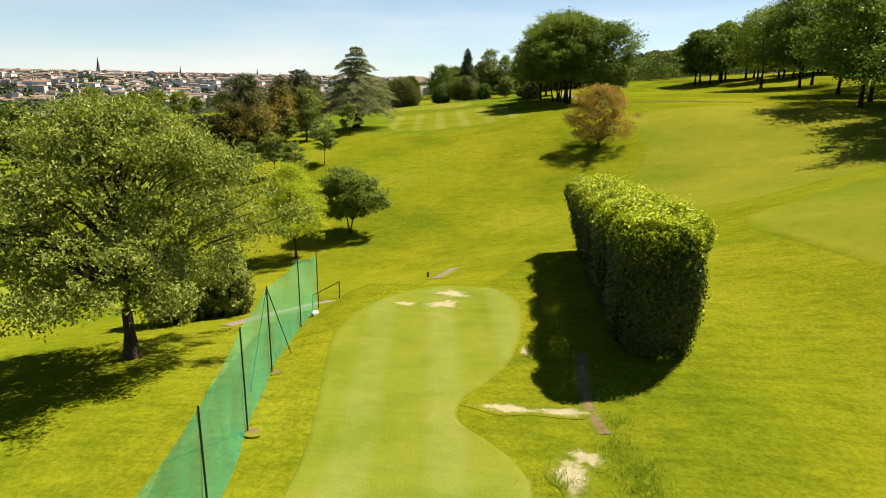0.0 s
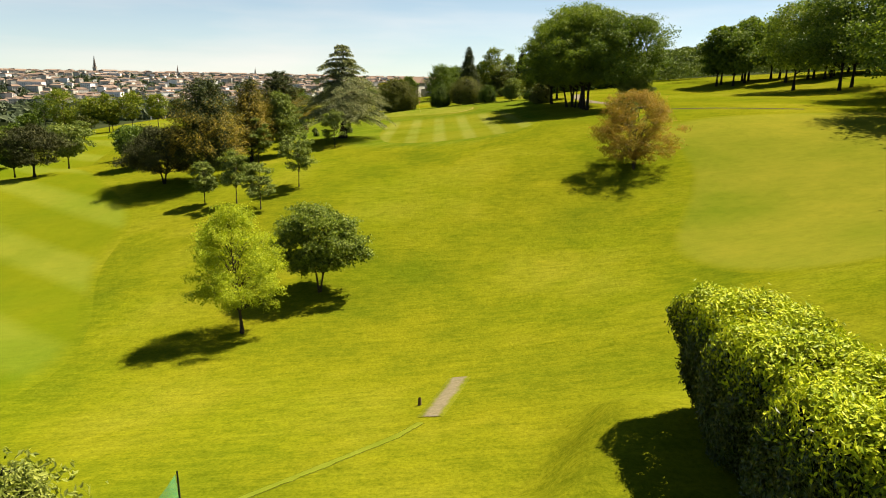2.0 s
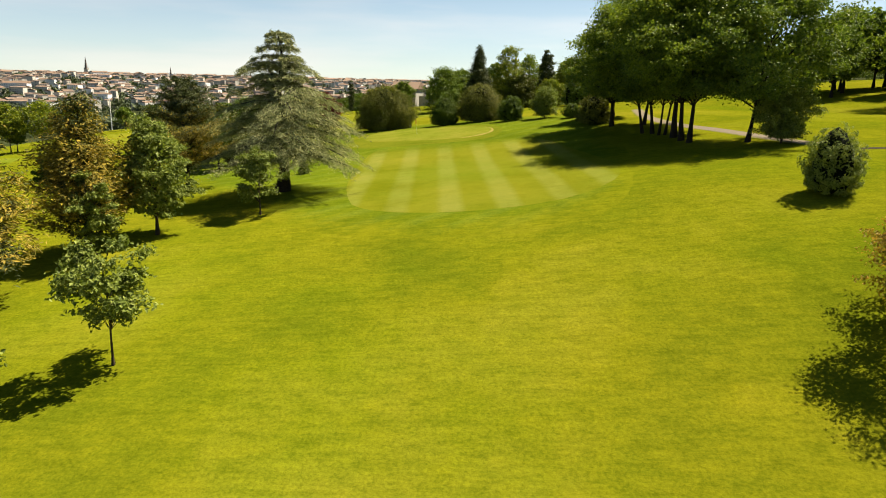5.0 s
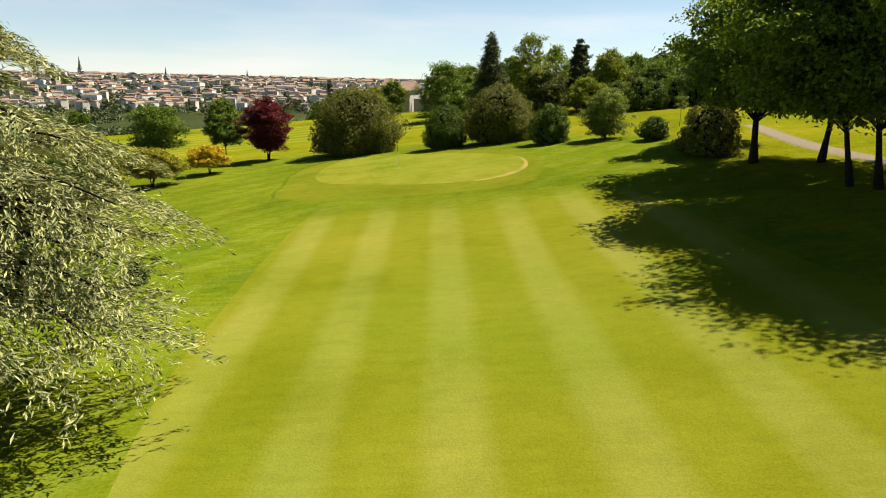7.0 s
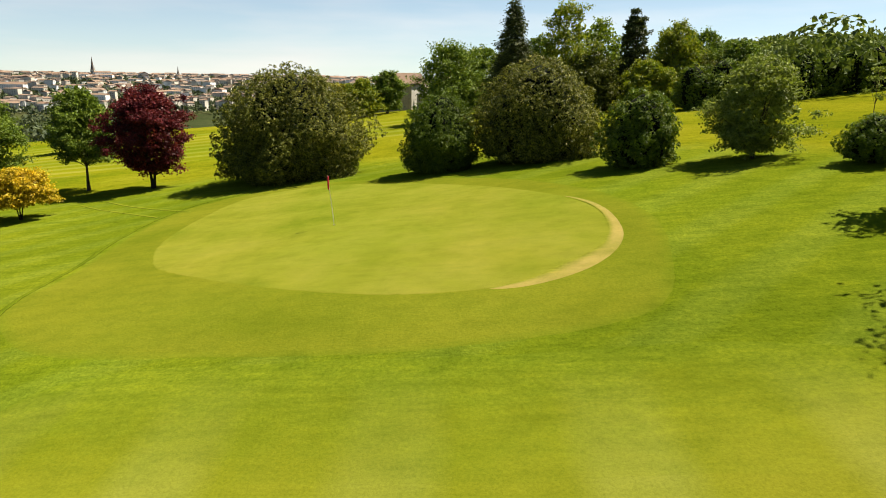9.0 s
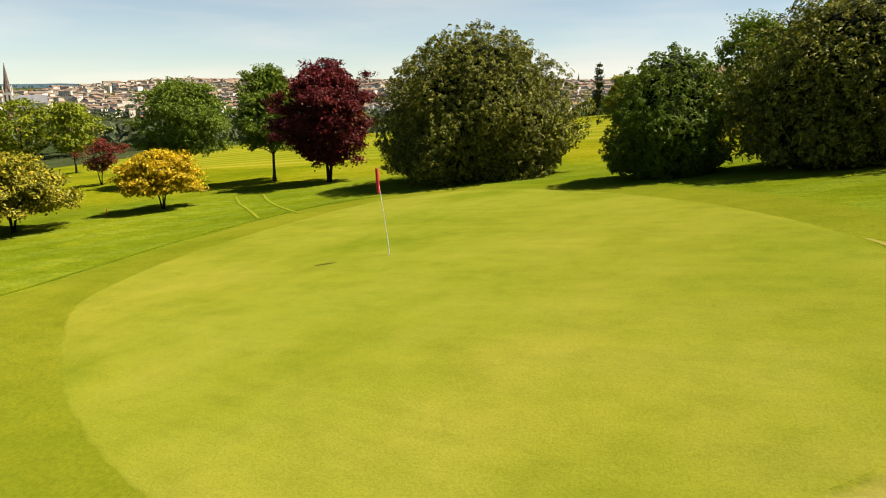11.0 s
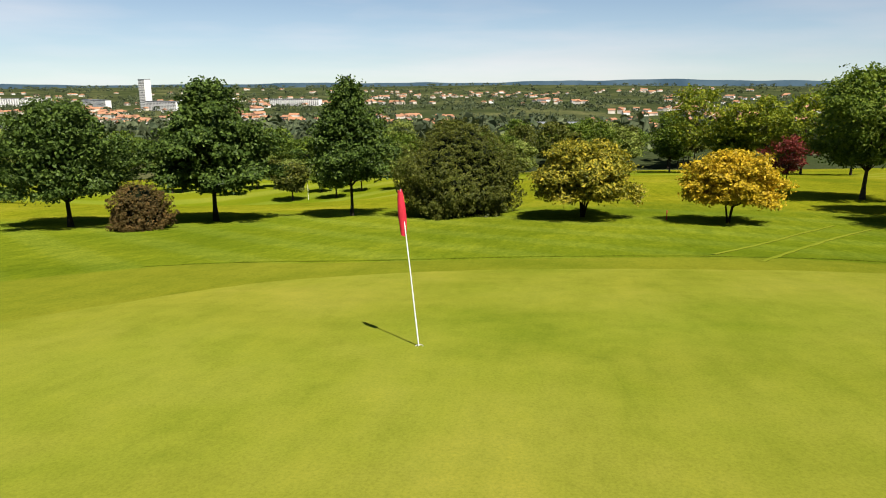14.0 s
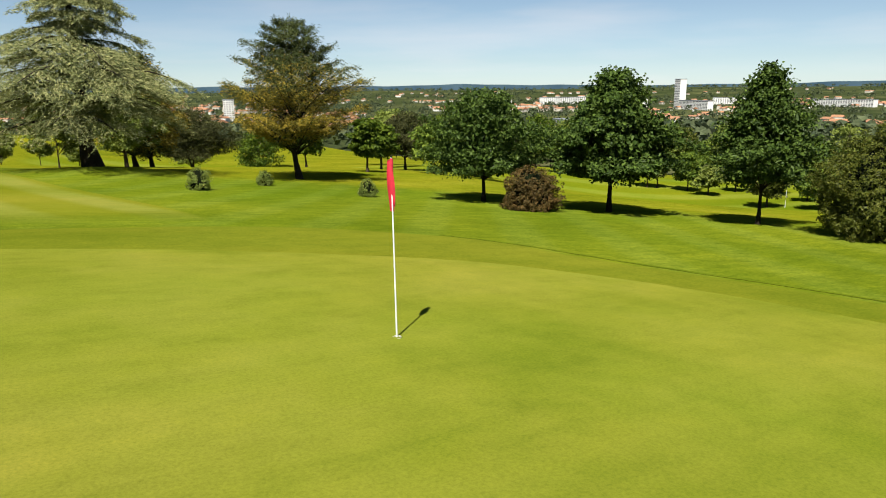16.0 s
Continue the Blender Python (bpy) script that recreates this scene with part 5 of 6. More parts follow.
# ---- trees on the lower course ----
ROWS = [(-104.3, 185, 7.3, 5.7), (-98.4, 184, 6.9, 4.6), (-95.8, 190, 6.5, 4.8), (-138, 224, 10.9, 10.4), (-103.5, 245, 6.4, 5.6), (-94, 243, 6.3, 5), (-63.6, 219.4, 6.0, 5.4), (-102.5, 180, 12.4, 8.2), (-98, 184, 9.8, 6.8), (-95, 187, 10, 7.2), (-90.3, 190, 10.2, 8.2), (-85, 193.5, 9, 7),
        (-47.5, 112, 4.8, 5.2), (-37.5, 115.5, 4.6, 2.6), (-90.2, 116.8, 4.0, 3.4), (-99.1, 119.1, 4.2, 3.2), (-92.4, 128.6, 4.3, 3.2), (-60, 104, 5.2, 4.2), (-56, 110, 6.5, 6.5), (-64, 96, 5.5, 5), (-70, 90, 6, 6), (-110, 178, 7, 5.5), (-118, 172, 7, 6), (-126, 182, 8, 7)]
rng_r = np.random.default_rng(17)
for k in range(64):
    ROWS.append((-110 - 3.0 * (k % 11) + rng_r.uniform(-3, 3), 20 + 2.6 * k + rng_r.uniform(-3, 3), rng_r.uniform(6.5, 10.5), rng_r.uniform(6, 9)))
for k in range(16):  # a looser row of younger trees in front of those
    ROWS.append((-84 - 2.2 * (k % 7) + rng_r.uniform(-2, 2), 98 + 4.2 * k + rng_r.uniform(-2, 2), rng_r.uniform(4.0, 6.2), rng_r.uniform(3.2, 5)))
ROWS += [(-40, 100, 5.2, 4.6), (-44, 108, 4.4, 3.8), (-62, 84, 8.5, 8), (-70, 96, 8, 7.5), (-76, 84, 9, 8), (-52, 62, 8, 8), (-46, 48, 8, 8), (-60, 46, 9, 9), (-84, 70, 9.5, 9), (-94, 82, 9.5, 9), (-78, 58, 9, 9)]
for k, (rx, ry, rh, rw) in enumerate(ROWS):
    broadleaf("park_tree", rx, ry, rh, rw, 0.27 * rh, L_LIME if 7 <= k < 12 else (L_GREEN, L_DEEP, L_GREY, L_OLIVE)[k % 4 if k > 11 else k % 2], "park tree with a clear trunk on the lower course", profile="round", leaf=(0.36, 0.24), count=2900, clumps=40, size=0.14, core=True, trunk=0.11, seed=320 + k, group="trees on the lower course")

# ---- far woods ----
def far_woods(name, places, label, material, seed, blade=1.9, per=46, share=0.52):
    """Distant woodland: one tuft of boughs for each crown."""
    rng = np.random.default_rng(seed)
    p = np.asarray(places, float)
    m = len(p)
    d = unit(rng.normal(size=(m, per, 3)))
    d[..., 2] = np.abs(d[..., 2]) * 1.0 - 0.12
    r = p[:, None, 2:3] * rng.uniform(0.7, 1.05, (m, per, 1))
    base = np.stack([p[:, 0], p[:, 1], land(p[:, 0], p[:, 1]) + p[:, 2] * 0.55], 1)
    c = (base[:, None] + d * r).reshape(-1, 3)
    n = unit(d.reshape(-1, 3) + 0.45 * rng.normal(size=(m * per, 3)))
    size = np.repeat(p[:, 2], per) * share
    me = leaves(name, c, n, blade, blade * 0.75, material, rng, 0.1)
    co = np.empty(len(me.vertices) * 3, np.float32)
    me.vertices.foreach_get("co", co)
    co = co.reshape(-1, 4, 3)
    mid = co.mean(1, keepdims=True)
    co = mid + (co - mid) * (size / blade)[:, None, None]
    me.vertices.foreach_set("co", co.ravel())
    tagged(new(name, me), label, "woodland", kind="stuff")


rng_f = np.random.default_rng(5)
hill = []
while len(hill) < 1500:
    x, y = rng_f.uniform(30, 620), rng_f.uniform(215, 760)
    if x > 30 + 0.1 * (y - 215) or y > 330:
        hill.append((x, y, rng_f.uniform(4.0, 6.5)))
while len(hill) < 1640:
    hill.append((rng_f.uniform(-18, 60), rng_f.uniform(238, 320), rng_f.uniform(3.6, 5.2)))
while len(hill) < 1900:
    hill.append((rng_f.uniform(95, 220), rng_f.uniform(-40, 215), rng_f.uniform(4.5, 7)))
near_hill = [p for p in hill if p[1] < 380 and p[0] < 170]
near_hill += [(rng_f.uniform(-75, -15), rng_f.uniform(310, 420), rng_f.uniform(3.2, 4.6)) for _ in range(70)]
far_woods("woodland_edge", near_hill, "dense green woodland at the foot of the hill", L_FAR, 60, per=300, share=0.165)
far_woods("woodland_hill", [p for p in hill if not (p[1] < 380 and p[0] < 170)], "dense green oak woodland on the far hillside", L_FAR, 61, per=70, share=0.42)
vale = []
while len(vale) < 13600:
    a, r = rng_f.uniform(-0.35, 3.3), 10 ** rng_f.uniform(2.4, 3.66)
    x, y = -10 - r * math.sin(a), 100 + r * math.cos(a)
    if r < 330 and x > -130 and y > 30:
        continue
    patch = noise.noise((x / 170, y / 170, 0.3)) + 0.5 * noise.noise((x / 60, y / 60, 2.1))
    if r > 720 and noise.noise((x / 330, y / 330, 7.7)) > 0.05 and rng_f.uniform() < 0.5:
        continue
    if patch > (-0.16 if r > 420 else -0.4):
        vale.append((x, y, rng_f.uniform(3.5, 6.5) * (1 + r / 4200) * (1.0 if r > 520 else 0.6)))
for _ in range(520):  # the woods just below the course
    vale.append((rng_f.uniform(-340, -130), rng_f.uniform(-90, 340), rng_f.uniform(3.2, 5.4)))
while len(vale) < 18300:  # trees between the houses of the town
    u, off = rng_f.uniform(-0.15, 1.1), rng_f.uniform(-60, 760)
    vale.append((-150 - 1300 * u + off * 0.59, 2400 - 950 * u - off * 0.807, rng_f.uniform(6, 11)))
far_woods("woodland_valley", vale, "scattered woods and hedgerows across the valley", L_VALE, 62, per=16, share=0.7)

# ---- the town ----
M_WALLS = plain("pale limestone render", (0.62, 0.57, 0.48), (0.36, 0.335, 0.3), 0.05, 0.9, 0.0)
M_ROOFS = plain("terracotta tiles", (0.21, 0.135, 0.095), (0.13, 0.102, 0.082), 0.05, 0.9, 0.0)
M_TILES = plain("orange tiles", (0.36, 0.175, 0.095), (0.2, 0.115, 0.075), 0.05, 0.9, 0.0)
M_SLATE = plain("grey slate", (0.16, 0.17, 0.19), (0.11, 0.115, 0.13), 0.2, 0.7, 0.0)
M_SPIRE = plain("brown weathered spire stone", (0.15, 0.12, 0.1), (0.1, 0.08, 0.07), 0.2, 0.9, 0.0)
M_PANE = plain("dark window glass", (0.03, 0.035, 0.045), (0.05, 0.055, 0.065), 0.4, 0.2, 0.0)
M_CONC = plain("white concrete", (0.72, 0.71, 0.68), (0.6, 0.59, 0.57), 0.15, 0.8, 0.0)


def gabled(walls, roofs, x, y, z, lx, ly, h, turn, pitch=0.28):
    c, s = math.cos(turn), math.sin(turn)

    def put(p):
        p = np.asarray(p, float)
        return np.stack([x + c * p[:, 0] - s * p[:, 1], y + s * p[:, 0] + c * p[:, 1], z + p[:, 2]], 1)

    a, b = lx / 2, ly / 2
    v = [(-a, -b, -4), (a, -b, -4), (a, b, -4), (-a, b, -4), (-a, -b, h), (a, -b, h), (a, b, h), (-a, b, h)]
    walls.add(put(v), [(0, 1, 5, 4), (1, 2, 6, 5), (2, 3, 7, 6), (3, 0, 4, 7), (4, 5, 6, 7)])
    o, t = 0.5, h + pitch * ly
    r = [(-a - o, -b - o, h), (a + o, -b - o, h), (a + o, b + o, h), (-a - o, b + o, h), (-a - o, 0, t), (a + o, 0, t)]
    roofs.add(put(r), [(0, 1, 5, 4), (2, 3, 4, 5), (1, 2, 5, 5), (3, 0, 4, 4)])


def town():
    rng = np.random.default_rng(9)
    walls, roofs, tiles, panes = Pile(), Pile(), Pile(), Pile()
    white = Pile()
    made = 0
    while made < 4600:
        kind = rng.uniform()
        if kind < 0.42:  # the old town along its ridge
            u, off = rng.uniform(-0.15, 1.1), rng.uniform(-120, 720)
            x, y = -150 - 1300 * u + off * 0.59, 2400 - 950 * u - off * 0.807
        elif kind < 0.5:  # the suburb on the slope west of the old town
            x, y = rng.uniform(-1750, -1120), rng.uniform(820, 1450)
        else:  # houses scattered over the western plain
            a, r = rng.uniform(0.55, 3.2), 10 ** rng.uniform(2.88, 3.55)
            x, y = -10 - r * math.sin(a), 100 + r * math.cos(a)
            if noise.noise((x / 330, y / 330, 7.7)) < 0.02:
                continue
        z = land_at(x, y)
        dist = math.hypot(x, y - 100)
        big = rng.uniform() < 0.12
        near = kind < 0.5
        lx, ly, h = (rng.uniform(9, 24) if near else rng.uniform(10, 21)) * (2 if big else 1), rng.uniform(9, 12) * (1.4 if big else 1), rng.uniform(9, 19) if near else rng.uniform(3.6, 7.2)
        turn = rng.uniform(0, math.pi)
        w = white if (rng.uniform() < (0.6 if big else 0.12)) else walls
        gabled(w, roofs if near else tiles, x, y, z, lx, ly, h, turn, rng.uniform(0.1, 0.22) if near else rng.uniform(0.2, 0.34))
        c, s = math.cos(turn), math.sin(turn)
        for side in (-1, 1) if near or dist < 1000 else ():
            for fl in range(int(h // 3)):
                for k in range(int(lx // 4)):
                    px, pz, py = -lx / 2 + 2 + 4 * k, 1.2 + 3 * fl, side * (ly / 2 + 0.06)
                    q = np.array([(px - 0.6, py, pz), (px + 0.6, py, pz), (px + 0.6, py, pz + 1.5), (px - 0.6, py, pz + 1.5)])
                    panes.add(np.stack([x + c * q[:, 0] - s * q[:, 1], y + s * q[:, 0] + c * q[:, 1], z + q[:, 2]], 1), [(0, 1, 2, 3)])
        made += 1
    root = thing("town", -900, 1600, land_at(-900, 1600), "far hillside town of pale stone houses with terracotta roofs", "town")
    root["kind"] = "stuff"
    for nm, pile, mt, lb in (("walls", walls, M_WALLS, "pale limestone house walls"), ("white_walls", white, M_CONC, "white rendered walls"), ("roofs", roofs, M_ROOFS, "weathered terracotta roofs"), ("tiled_roofs", tiles, M_TILES, "orange tiled roofs of the lower houses"), ("windows", panes, M_PANE, "small dark windows")):
        ob = part(nm, pile.done("town_" + nm, mt), root, lb)
        ob["kind"] = "stuff"
        ob.matrix_parent_inverse = Matrix.Translation((900, -1600, -land_at(-900, 1600)))


town()


def spired_church(name, x, y, scale, label, turn=0.5):
    """A stone church: nave with a slate roof, a tower with belfry openings, and a tall spire."""
    root = thing(name, x, y, land_at(x, y) - 2, label, "church", turn=math.degrees(turn))
    s = scale
    part("nave", Pile().box((4 * s, -6 * s, 0), (34 * s, 6 * s, 16 * s)).done(name + "_nave", M_WALLS), root)
    roof = Pile()
    roof.add([(4 * s, -6.5 * s, 16 * s), (34.5 * s, -6.5 * s, 16 * s), (34.5 * s, 6.5 * s, 16 * s), (4 * s, 6.5 * s, 16 * s), (4 * s, 0, 24 * s), (34.5 * s, 0, 24 * s)], [(0, 1, 5, 4), (2, 3, 4, 5), (1, 2, 5, 5), (3, 0, 4, 4)])
    part("roof", roof.done(name + "_roof", M_SLATE), root)
    tower = part("tower", Pile().box((-4 * s, -4 * s, 0), (4 * s, 4 * s, 27 * s)).done(name + "_tower", M_WALLS), root)
    for side in (-1, 1):
        for ax in (0, 1):
            b = Pile()
            for px in (-1.8 * s, 1.8 * s):
                lo, hi = [px - 0.8 * s, 3.9 * s * side, 17 * s], [px + 0.8 * s, 4.06 * s * side, 24 * s]
                if ax:
                    lo[0], lo[1], hi[0], hi[1] = lo[1], lo[0], hi[1], hi[0]
                b.box([min(p, q) for p, q in zip(lo, hi)], [max(p, q) for p, q in zip(lo, hi)])
            part("belfry_opening", b.done(name + "_opening", M_PANE), tower)
    part("spire", Pile().tube([(0, 0, 27 * s), (0, 0, 30 * s), (0, 0, 56 * s)], [4.4 * s, 3.3 * s, 0.1 * s], 8).done(name + "_spire", M_SPIRE), root)
    for px in (-3.4 * s, 3.4 * s):
        for py in (-3.4 * s, 3.4 * s):
            part("pinnacle", Pile().tube([(px, py, 27 * s), (px, py, 29 * s), (px, py, 35 * s)], [0.9 * s, 0.8 * s, 0.05 * s], 6).done(name + "_pinnacle", M_WALLS), root)
    return root


spired_church("hill_church", -1198, 2000, 1.3, "stone church with a slender slate spire on the town ridge", 0.3)
spired_church("valley_church", -1230, 752, 1.65, "grey stone church with a pointed spire below the town", 0.9)
spired_church("town_church", -745, 2090, 0.75, "small church with a thin spire on the ridge", 0.2)
spired_church("town_church", -926, 1960, 0.75, "small church with a thin spire among the roofs", 0.2)


def slab_block(name, x, y, lx, ly, h, turn, label, category, flat=True, floors=None, bays=None, material=None):
    root = thing(name, x, y, land_at(x, y) - 2, label, category, turn=turn)
    part("walls", Pile().box((-lx / 2, -ly / 2, 0), (lx / 2, ly / 2, h)).done(name + "_walls", material or M_CONC), root)
    part("roof", Pile().box((-lx / 2 - 0.4, -ly / 2 - 0.4, h), (lx / 2 + 0.4, ly / 2 + 0.4, h + 0.9)).done(name + "_roof", M_SLATE if flat else M_ROOFS), root)
    floors = floors or int(h // 3)
    bays = bays or int(lx // 6)
    bw, fh = lx / bays, (h - 1) / floors
    for side in (-1, 1):
        for f in range(floors):
            b = Pile()
            for k in range(bays):
                px = -lx / 2 + bw * (k + 0.5)
                ys = sorted((side * (ly / 2 - 0.1), side * (ly / 2 + 0.06)))
                b.box((px - bw * 0.32, ys[0], 1 + fh * f + 0.3 * fh), (px + bw * 0.32, ys[1], 1 + fh * f + 0.8 * fh))
            part("window_band", b.done(name + "_windows", M_PANE), root)["kind"] = "stuff"
    return root


slab_block("tower_block", -1500, -767, 26, 16, 70, 60, "white high-rise apartment tower in the valley", "apartment tower", floors=18, bays=6)
slab_block("apartment_block", -1440, -690, 120, 14, 22, 62, "long white apartment block beside the tower", "apartment block")
slab_block("apartment_block", -1700, -480, 150, 14, 18, 75, "long pale apartment block in the valley", "apartment block")
slab_block("apartment_block", -1650, -1000, 160, 14, 22, 55, "long white apartment block on the plain", "apartment block")
slab_block("apartment_block", -1500, -1350, 130, 14, 20, 50, "white slab of flats among trees", "apartment block")
slab_block("factory_hall", -865, 205, 150, 45, 13, 92, "low white factory hall with window bands", "factory", floors=3, bays=22)
slab_block("factory_hall", -880, 60, 120, 60, 9, 95, "low grey factory hall with a dark roof", "factory", floors=2, bays=16)
slab_block("factory_hall", -840, -520, 140, 50, 9, 60, "white warehouse with a low roof in the valley", "warehouse", floors=1, bays=18)
slab_block("factory_hall", -520, -500, 130, 50, 8, -37, "long low white factory hall in the valley", "factory", floors=2, bays=20)
slab_block("factory_hall", -600, -640, 110, 40, 10, -42, "white warehouse with a grey roof behind the houses", "warehouse", floors=2, bays=14)
slab_block("factory_hall", -905, 10, 140, 40, 8, 88, "pale factory hall with a flat dark roof", "factory", floors=1, bays=20)
slab_block("tower_block", -500, -1045, 18, 16, 40, -25, "square white apartment tower beyond the pines", "apartment tower", floors=12, bays=4)
slab_block("apartment_block", -1756, -1328, 190, 14, 24, -37, "long white slab of flats on the far plain", "apartment block")
slab_block("apartment_block", -1868, -805, 150, 14, 20, -58, "pale slab of flats among distant trees", "apartment block")
slab_block("chateau_block", -1310, 1780, 110, 30, 22, 40, "large pale stone public building on the ridge", "public building", False, material=M_WALLS)
slab_block("terrace_block", -620, 2080, 140, 26, 20, 32, "long pale stone terrace on the ridge", "public building", False, material=M_WALLS)
slab_block("water_tower", -1366, 1604, 17, 17, 46, 30, "pale square tower rising over the town roofs", "tower", floors=6, bays=3, material=M_WALLS)


# ---- the last ridges before the sky ----
def far_ridges():
    m, nt, bsdf = mat("glowing haze-blue ridges")
    # the ridges glow a faint blue that stands in for distance haze
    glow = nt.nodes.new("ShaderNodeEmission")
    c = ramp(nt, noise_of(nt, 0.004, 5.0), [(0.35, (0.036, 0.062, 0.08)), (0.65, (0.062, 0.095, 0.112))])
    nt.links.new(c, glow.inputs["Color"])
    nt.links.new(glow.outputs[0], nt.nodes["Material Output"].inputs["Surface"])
    a = np.linspace(-0.3, 3.6, 500)
    top = 4 + 9 * np.sin(a * 5.1 + 0.6) + 5 * np.sin(a * 13 + 2) + 3 * np.sin(a * 37) + 1.5 * np.sin(a * 91 + 1)
    rows = []
    for r, z in ((4560, np.full(500, -40.0)), (4600, top * 0.7), (4700, top), (4850, np.full(500, -40.0))):
        rows.append(np.stack([-10 - r * np.sin(a), 100 + r * np.cos(a), z], 1))
    i = np.arange(2000).reshape(4, 500)
    q = np.stack([i[:-1, :-1], i[:-1, 1:], i[1:, 1:], i[1:, :-1]], -1).reshape(-1, 4)
    tagged(new("backdrop", mesh_from("backdrop", np.concatenate(rows), q, m, True)), "glowing backdrop of low wooded ridges coloured blue for haze", "distant hills", kind="structure")


far_ridges()

# ---- the barn behind the green ----
def barn():
    x, y = -29.0, 285.0
    root = thing("barn", x, y, land_at(x, y) - 0.3, "grey plank barn with a faded terracotta roof", "barn", turn=-8)
    boards = part("wall", Pile().box((-4, -5, 0), (4, 5, 7.0)).done("barn_wall", M_STONE), root)
    for k in range(16):
        part("plank", Pile().box((-4 + 0.5 * k + 0.02, -5.06, 0.1), (-4 + 0.5 * k + 0.47, -5.0, 6.9)).done("barn_plank", M_BARN), boards)
    r = Pile()
    r.add([(-4.6, -5.6, 6.9), (4.6, -5.6, 6.9), (4.6, 5.6, 6.9), (-4.6, 5.6, 6.9), (-4.6, 0, 9.2), (4.6, 0, 9.2)], [(0, 1, 5, 4), (2, 3, 4, 5), (1, 2, 5, 5), (3, 0, 4, 4)])
    part("roof", r.done("barn_roof", M_ROOFS), root)
    tagged(new("yard_wall", Pile().box((-24.9, 281.5, land_at(-20, 282) - 0.6), (-11, 282, land_at(-20, 282) + 3.4)).done("yard_wall", M_STONE)), "pale rendered yard wall beside the barn", "wall", kind="structure")


M_BARN = plain("weathered grey planks", (0.30, 0.26, 0.21), (0.20, 0.175, 0.145), 2.0, 0.9, 0.3, 0.01)
barn()


# ---- netting beside the tee ----
def netting():
    line = ((3.55, 6.3), (3.2, 10.4), (2.45, 14.2), (1.8, 17.8), (1.15, 22.8), (0.5, 27.5))
    root = thing("net_fence", 1.9, 18, land_at(1.9, 18), "green wind netting hung on thin dark posts along the tee", "net fence")
    oz = land_at(1.9, 18)
    feet = []
    for x, y in line:
        z = land_at(x, y) - oz
        feet.append(np.array([x - 1.9, y - 18, z]))
        lean = np.array([-0.06, 0.0, 2.55])
        part("post", Pile().tube([feet[-1] - (0, 0, 0.2), feet[-1] + lean * 0.5, feet[-1] + lean], [0.021, 0.02, 0.018], 8).done("net_post", M_POST, True), root)
    stay = feet[3]
    for off in ((-0.15, -1.3, 0.0), (0.1, 1.5, -0.1)):
        part("stay", Pile().tube([stay + (-0.06, 0, 2.5), stay + off], [0.014, 0.014], 6).done("net_stay", M_POST, True), root)
    for a, b in zip(feet, feet[1:]):
        v, nu, nv = [], 13, 9
        for i in range(nv):
            s = i / (nv - 1)
            for k in range(nu):
                u = k / (nu - 1)
                p = a + (b - a) * u
                sag = 0.16 * math.sin(math.pi * u) * s
                belly = 0.10 * math.sin(math.pi * u) * math.sin(math.pi * s) + 0.03 * math.sin(7 * u + 5 * s)
                v.append((p[0] - 0.07 * s - belly - 0.035, p[1], p[2] + 0.02 + (2.5 - 0.02) * s - sag))
        i = np.arange(nu * nv).reshape(nv, nu)
        q = np.stack([i[:-1, :-1], i[:-1, 1:], i[1:, 1:], i[1:, :-1]], -1).reshape(-1, 4)
        part("net_panel", mesh_from("net_panel", v, q, M_NET, True), root, "translucent green netting")
    for x, y in line[1:]:
        rng = np.random.default_rng(int(y * 10))
        blob = [(x + 0.1 + 0.26 * (1 + 0.3 * rng.normal()) * math.cos(t), y + 0.26 * (1 + 0.3 * rng.normal()) * math.sin(t)) for t in np.linspace(0, 2 * math.pi, 8, endpoint=False)]
        turf("bare_patch", spline(blob, 4), 0.01, M_DIRT, "disc of bare soil round a post", "bare soil", 0.12, base=0.012)


netting()


def low_rail():
    x, y = 1.05, 26.6
    root = thing("hand_rail", x, y, land_at(x, y), "low dark metal rail at the top of the path", "rail")
    ends = []
    for dx, dy in ((-0.75, 0.7), (0.75, -0.7)):
        z = land_at(x + dx, y + dy) - land_at(x, y)
        ends.append(np.array([dx, dy, z + 0.68]))
        part("post", Pile().tube([(dx, dy, z - 0.15), (dx, dy, z + 0.7)], [0.022, 0.022], 8).done("rail_post", M_POST, True), root)
    part("bar", Pile().tube([ends[0], ends[1]], [0.02, 0.02], 8).done("rail_bar", M_POST, True), root)


low_rail()


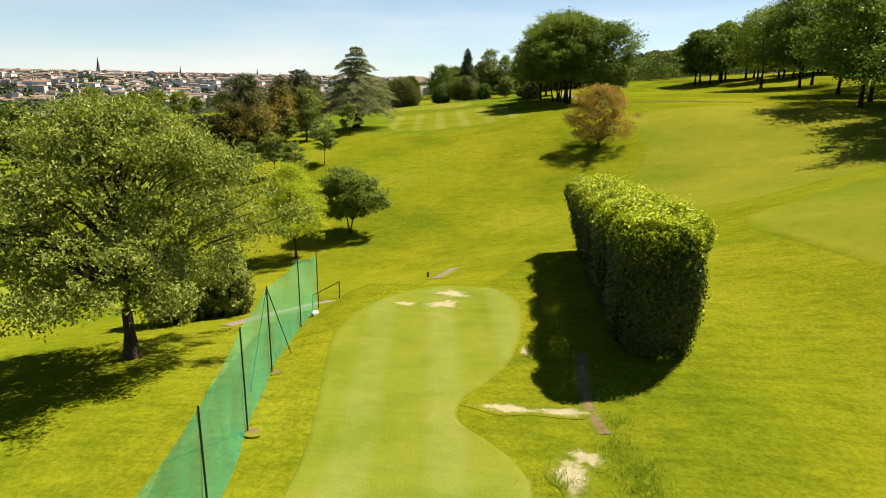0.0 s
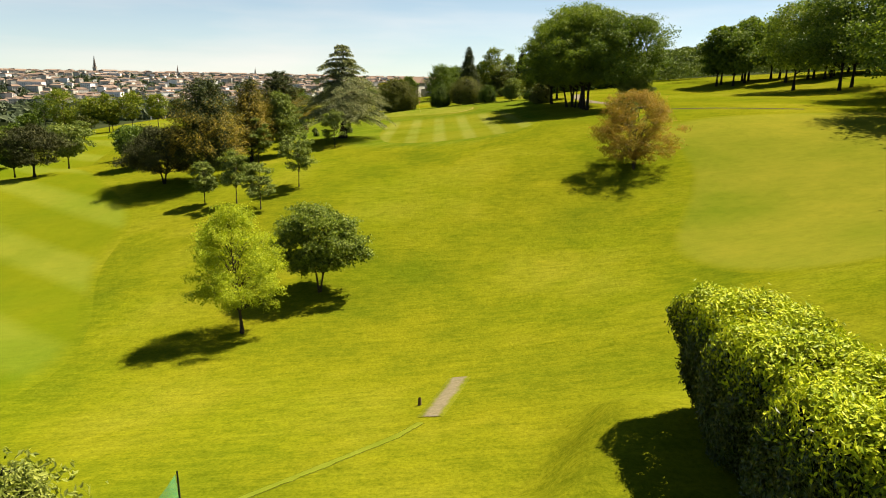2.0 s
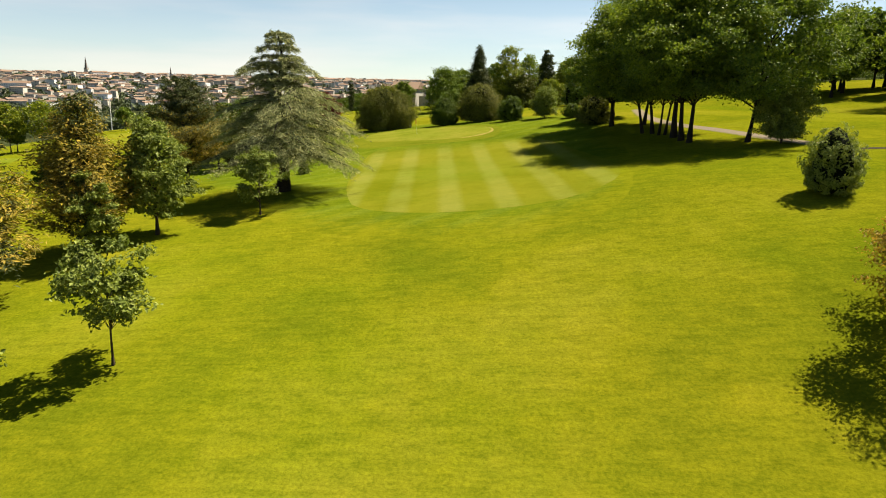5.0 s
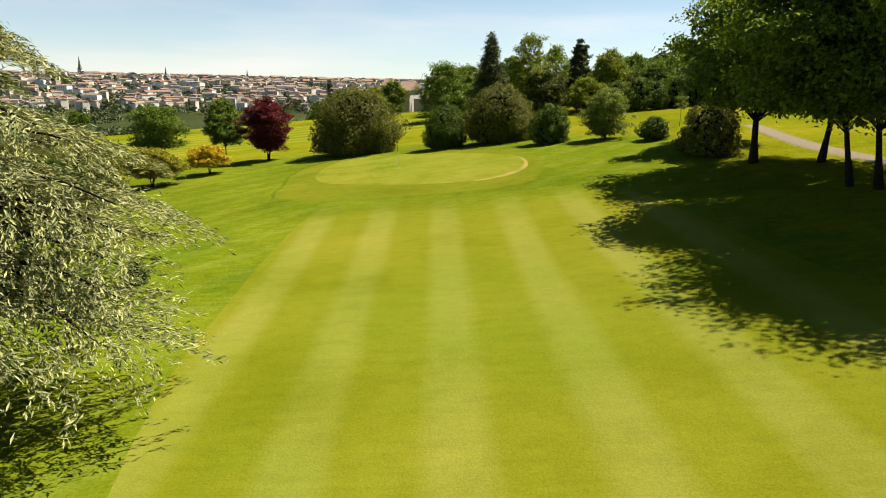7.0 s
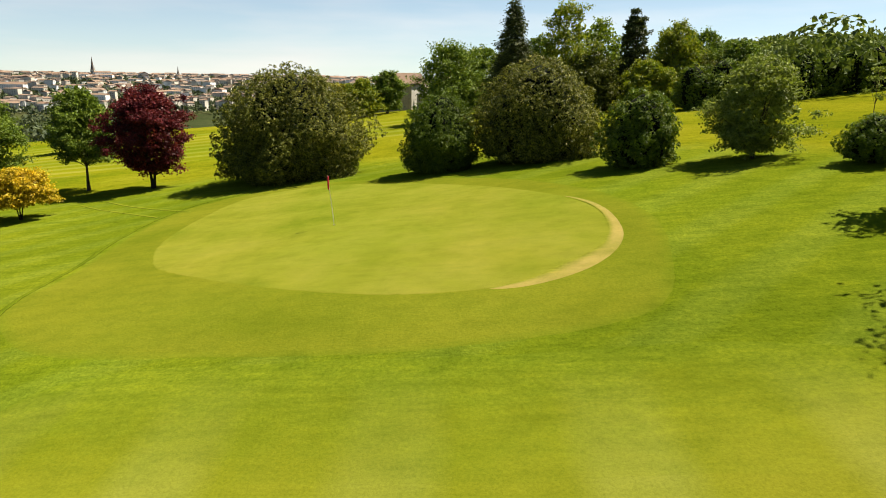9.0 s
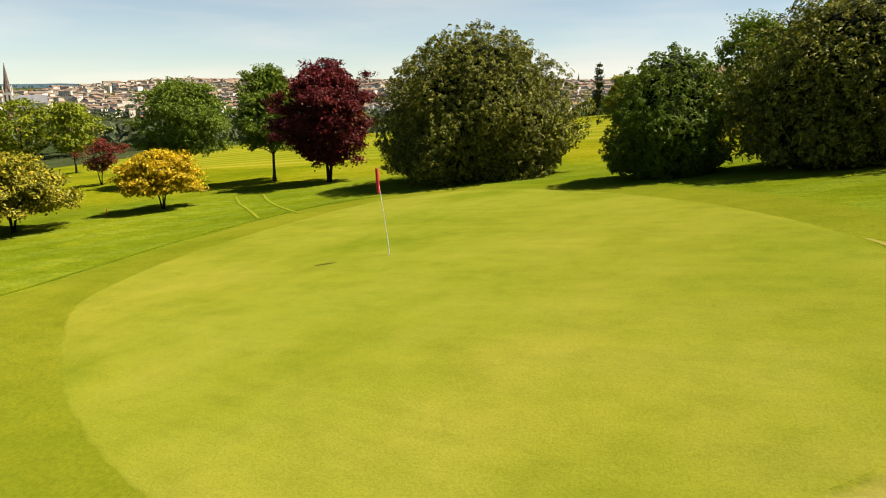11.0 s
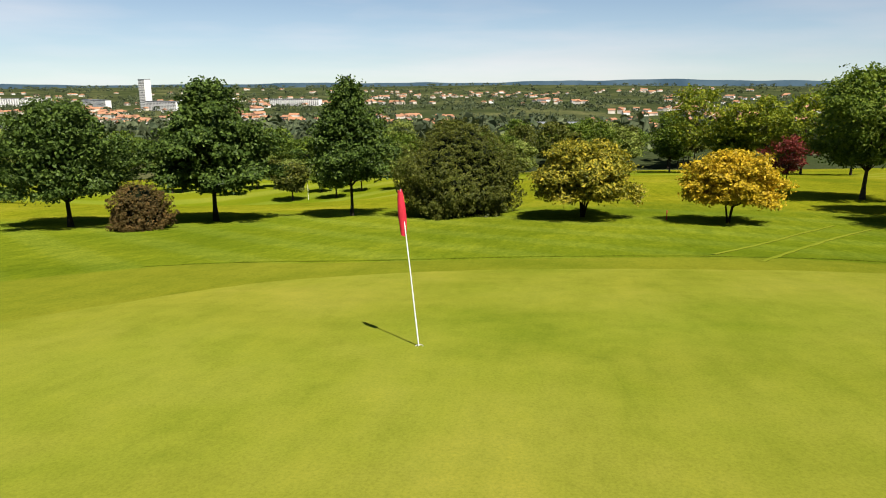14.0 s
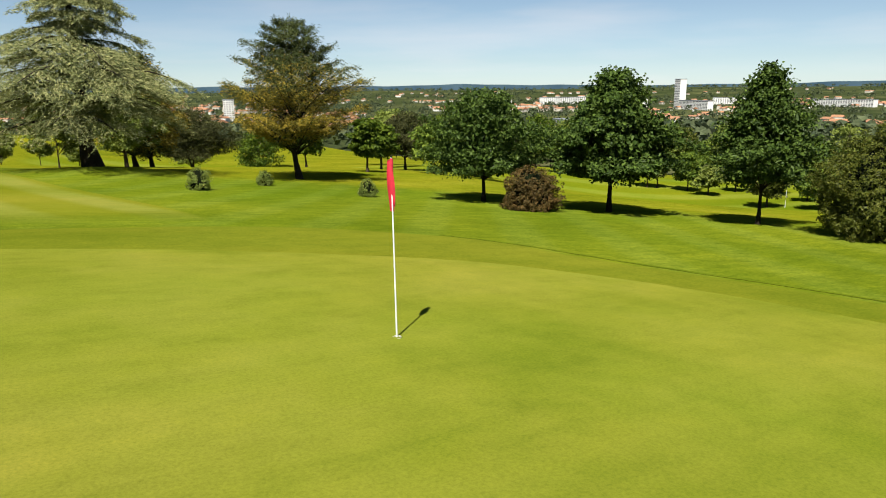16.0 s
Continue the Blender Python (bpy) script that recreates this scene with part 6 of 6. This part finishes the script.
def lump(name, x, y, r, material, label, category, seed, flat=0.6):
    rng = np.random.default_rng(seed)
    bm = bmesh.new()
    bmesh.ops.create_icosphere(bm, subdivisions=2, radius=r)
    for v in bm.verts:
        v.co *= 1 + 0.14 * rng.normal()
        v.co.z *= flat
    me = bpy.data.meshes.new(name)
    bm.to_mesh(me)
    bm.free()
    me.materials.append(material)
    ob = tagged(new(name, me), label, category)
    ob.matrix_basis = pose(x, y, land_at(x, y) + r * flat * 0.6)


lump("white_stone", 1.06, 24.95, 0.19, M_STONE, "pale stone lying by the end of the netting", "stone", 5)
tagged(new("tee_marker", Pile().tube([(0, 0, -0.1), (0, 0, 0.26), (0, 0, 0.3)], [0.07, 0.065, 0.05], 10).done("tee_marker", M_DIRT, True)), "short dark wooden marker stump on the slope", "marker post").matrix_basis = pose(3.9, 39.6, land_at(3.9, 39.6))
tagged(new("boundary_stake", Pile().tube([(0, 0, -0.1), (0, 0, 0.45)], [0.025, 0.022], 8).done("boundary_stake", M_FLAG, True)), "short red boundary stake in the grass", "stake").matrix_basis = pose(-33.0, 164.9, land_at(-33.0, 164.9))
far_flag = thing("flagstick", -85.0, 129.3, land_at(-85.0, 129.3), "distant yellow and white flagstick on the lower course", "golf flag")
part("pole", Pile().tube([(0, 0, -0.1), (0, 0, 2.3)], [0.03, 0.025], 8).done("far_pole", M_WHITE, True), far_flag)


# ---- lamp masts on the road beyond the course ----
for lx, ly in ((-117.0, 261.0), (-127.7, 270.8)):
    mast = thing("street_lamp", lx, ly, land_at(lx, ly), "tall white road lamp mast beyond the trees", "street lamp", "road lamps")
    part("pole", Pile().tube([(0, 0, -0.3), (0, 0, 5.0), (0, 0, 9.6)], [0.16, 0.12, 0.08], 8).done("mast_pole", M_WHITE, True), mast)
    for side in (-1, 1):
        arm = part("arm", Pile().tube([(0, 0, 9.4), (0.7 * side, 0, 9.7), (1.3 * side, 0, 9.75)], [0.06, 0.05, 0.05], 6).done("mast_arm", M_WHITE, True), mast)
        part("lamp_head", Pile().box((min(1.2 * side, 1.9 * side), -0.16, 9.66), (max(1.2 * side, 1.9 * side), 0.16, 9.84)).done("mast_head", M_CONC), arm)
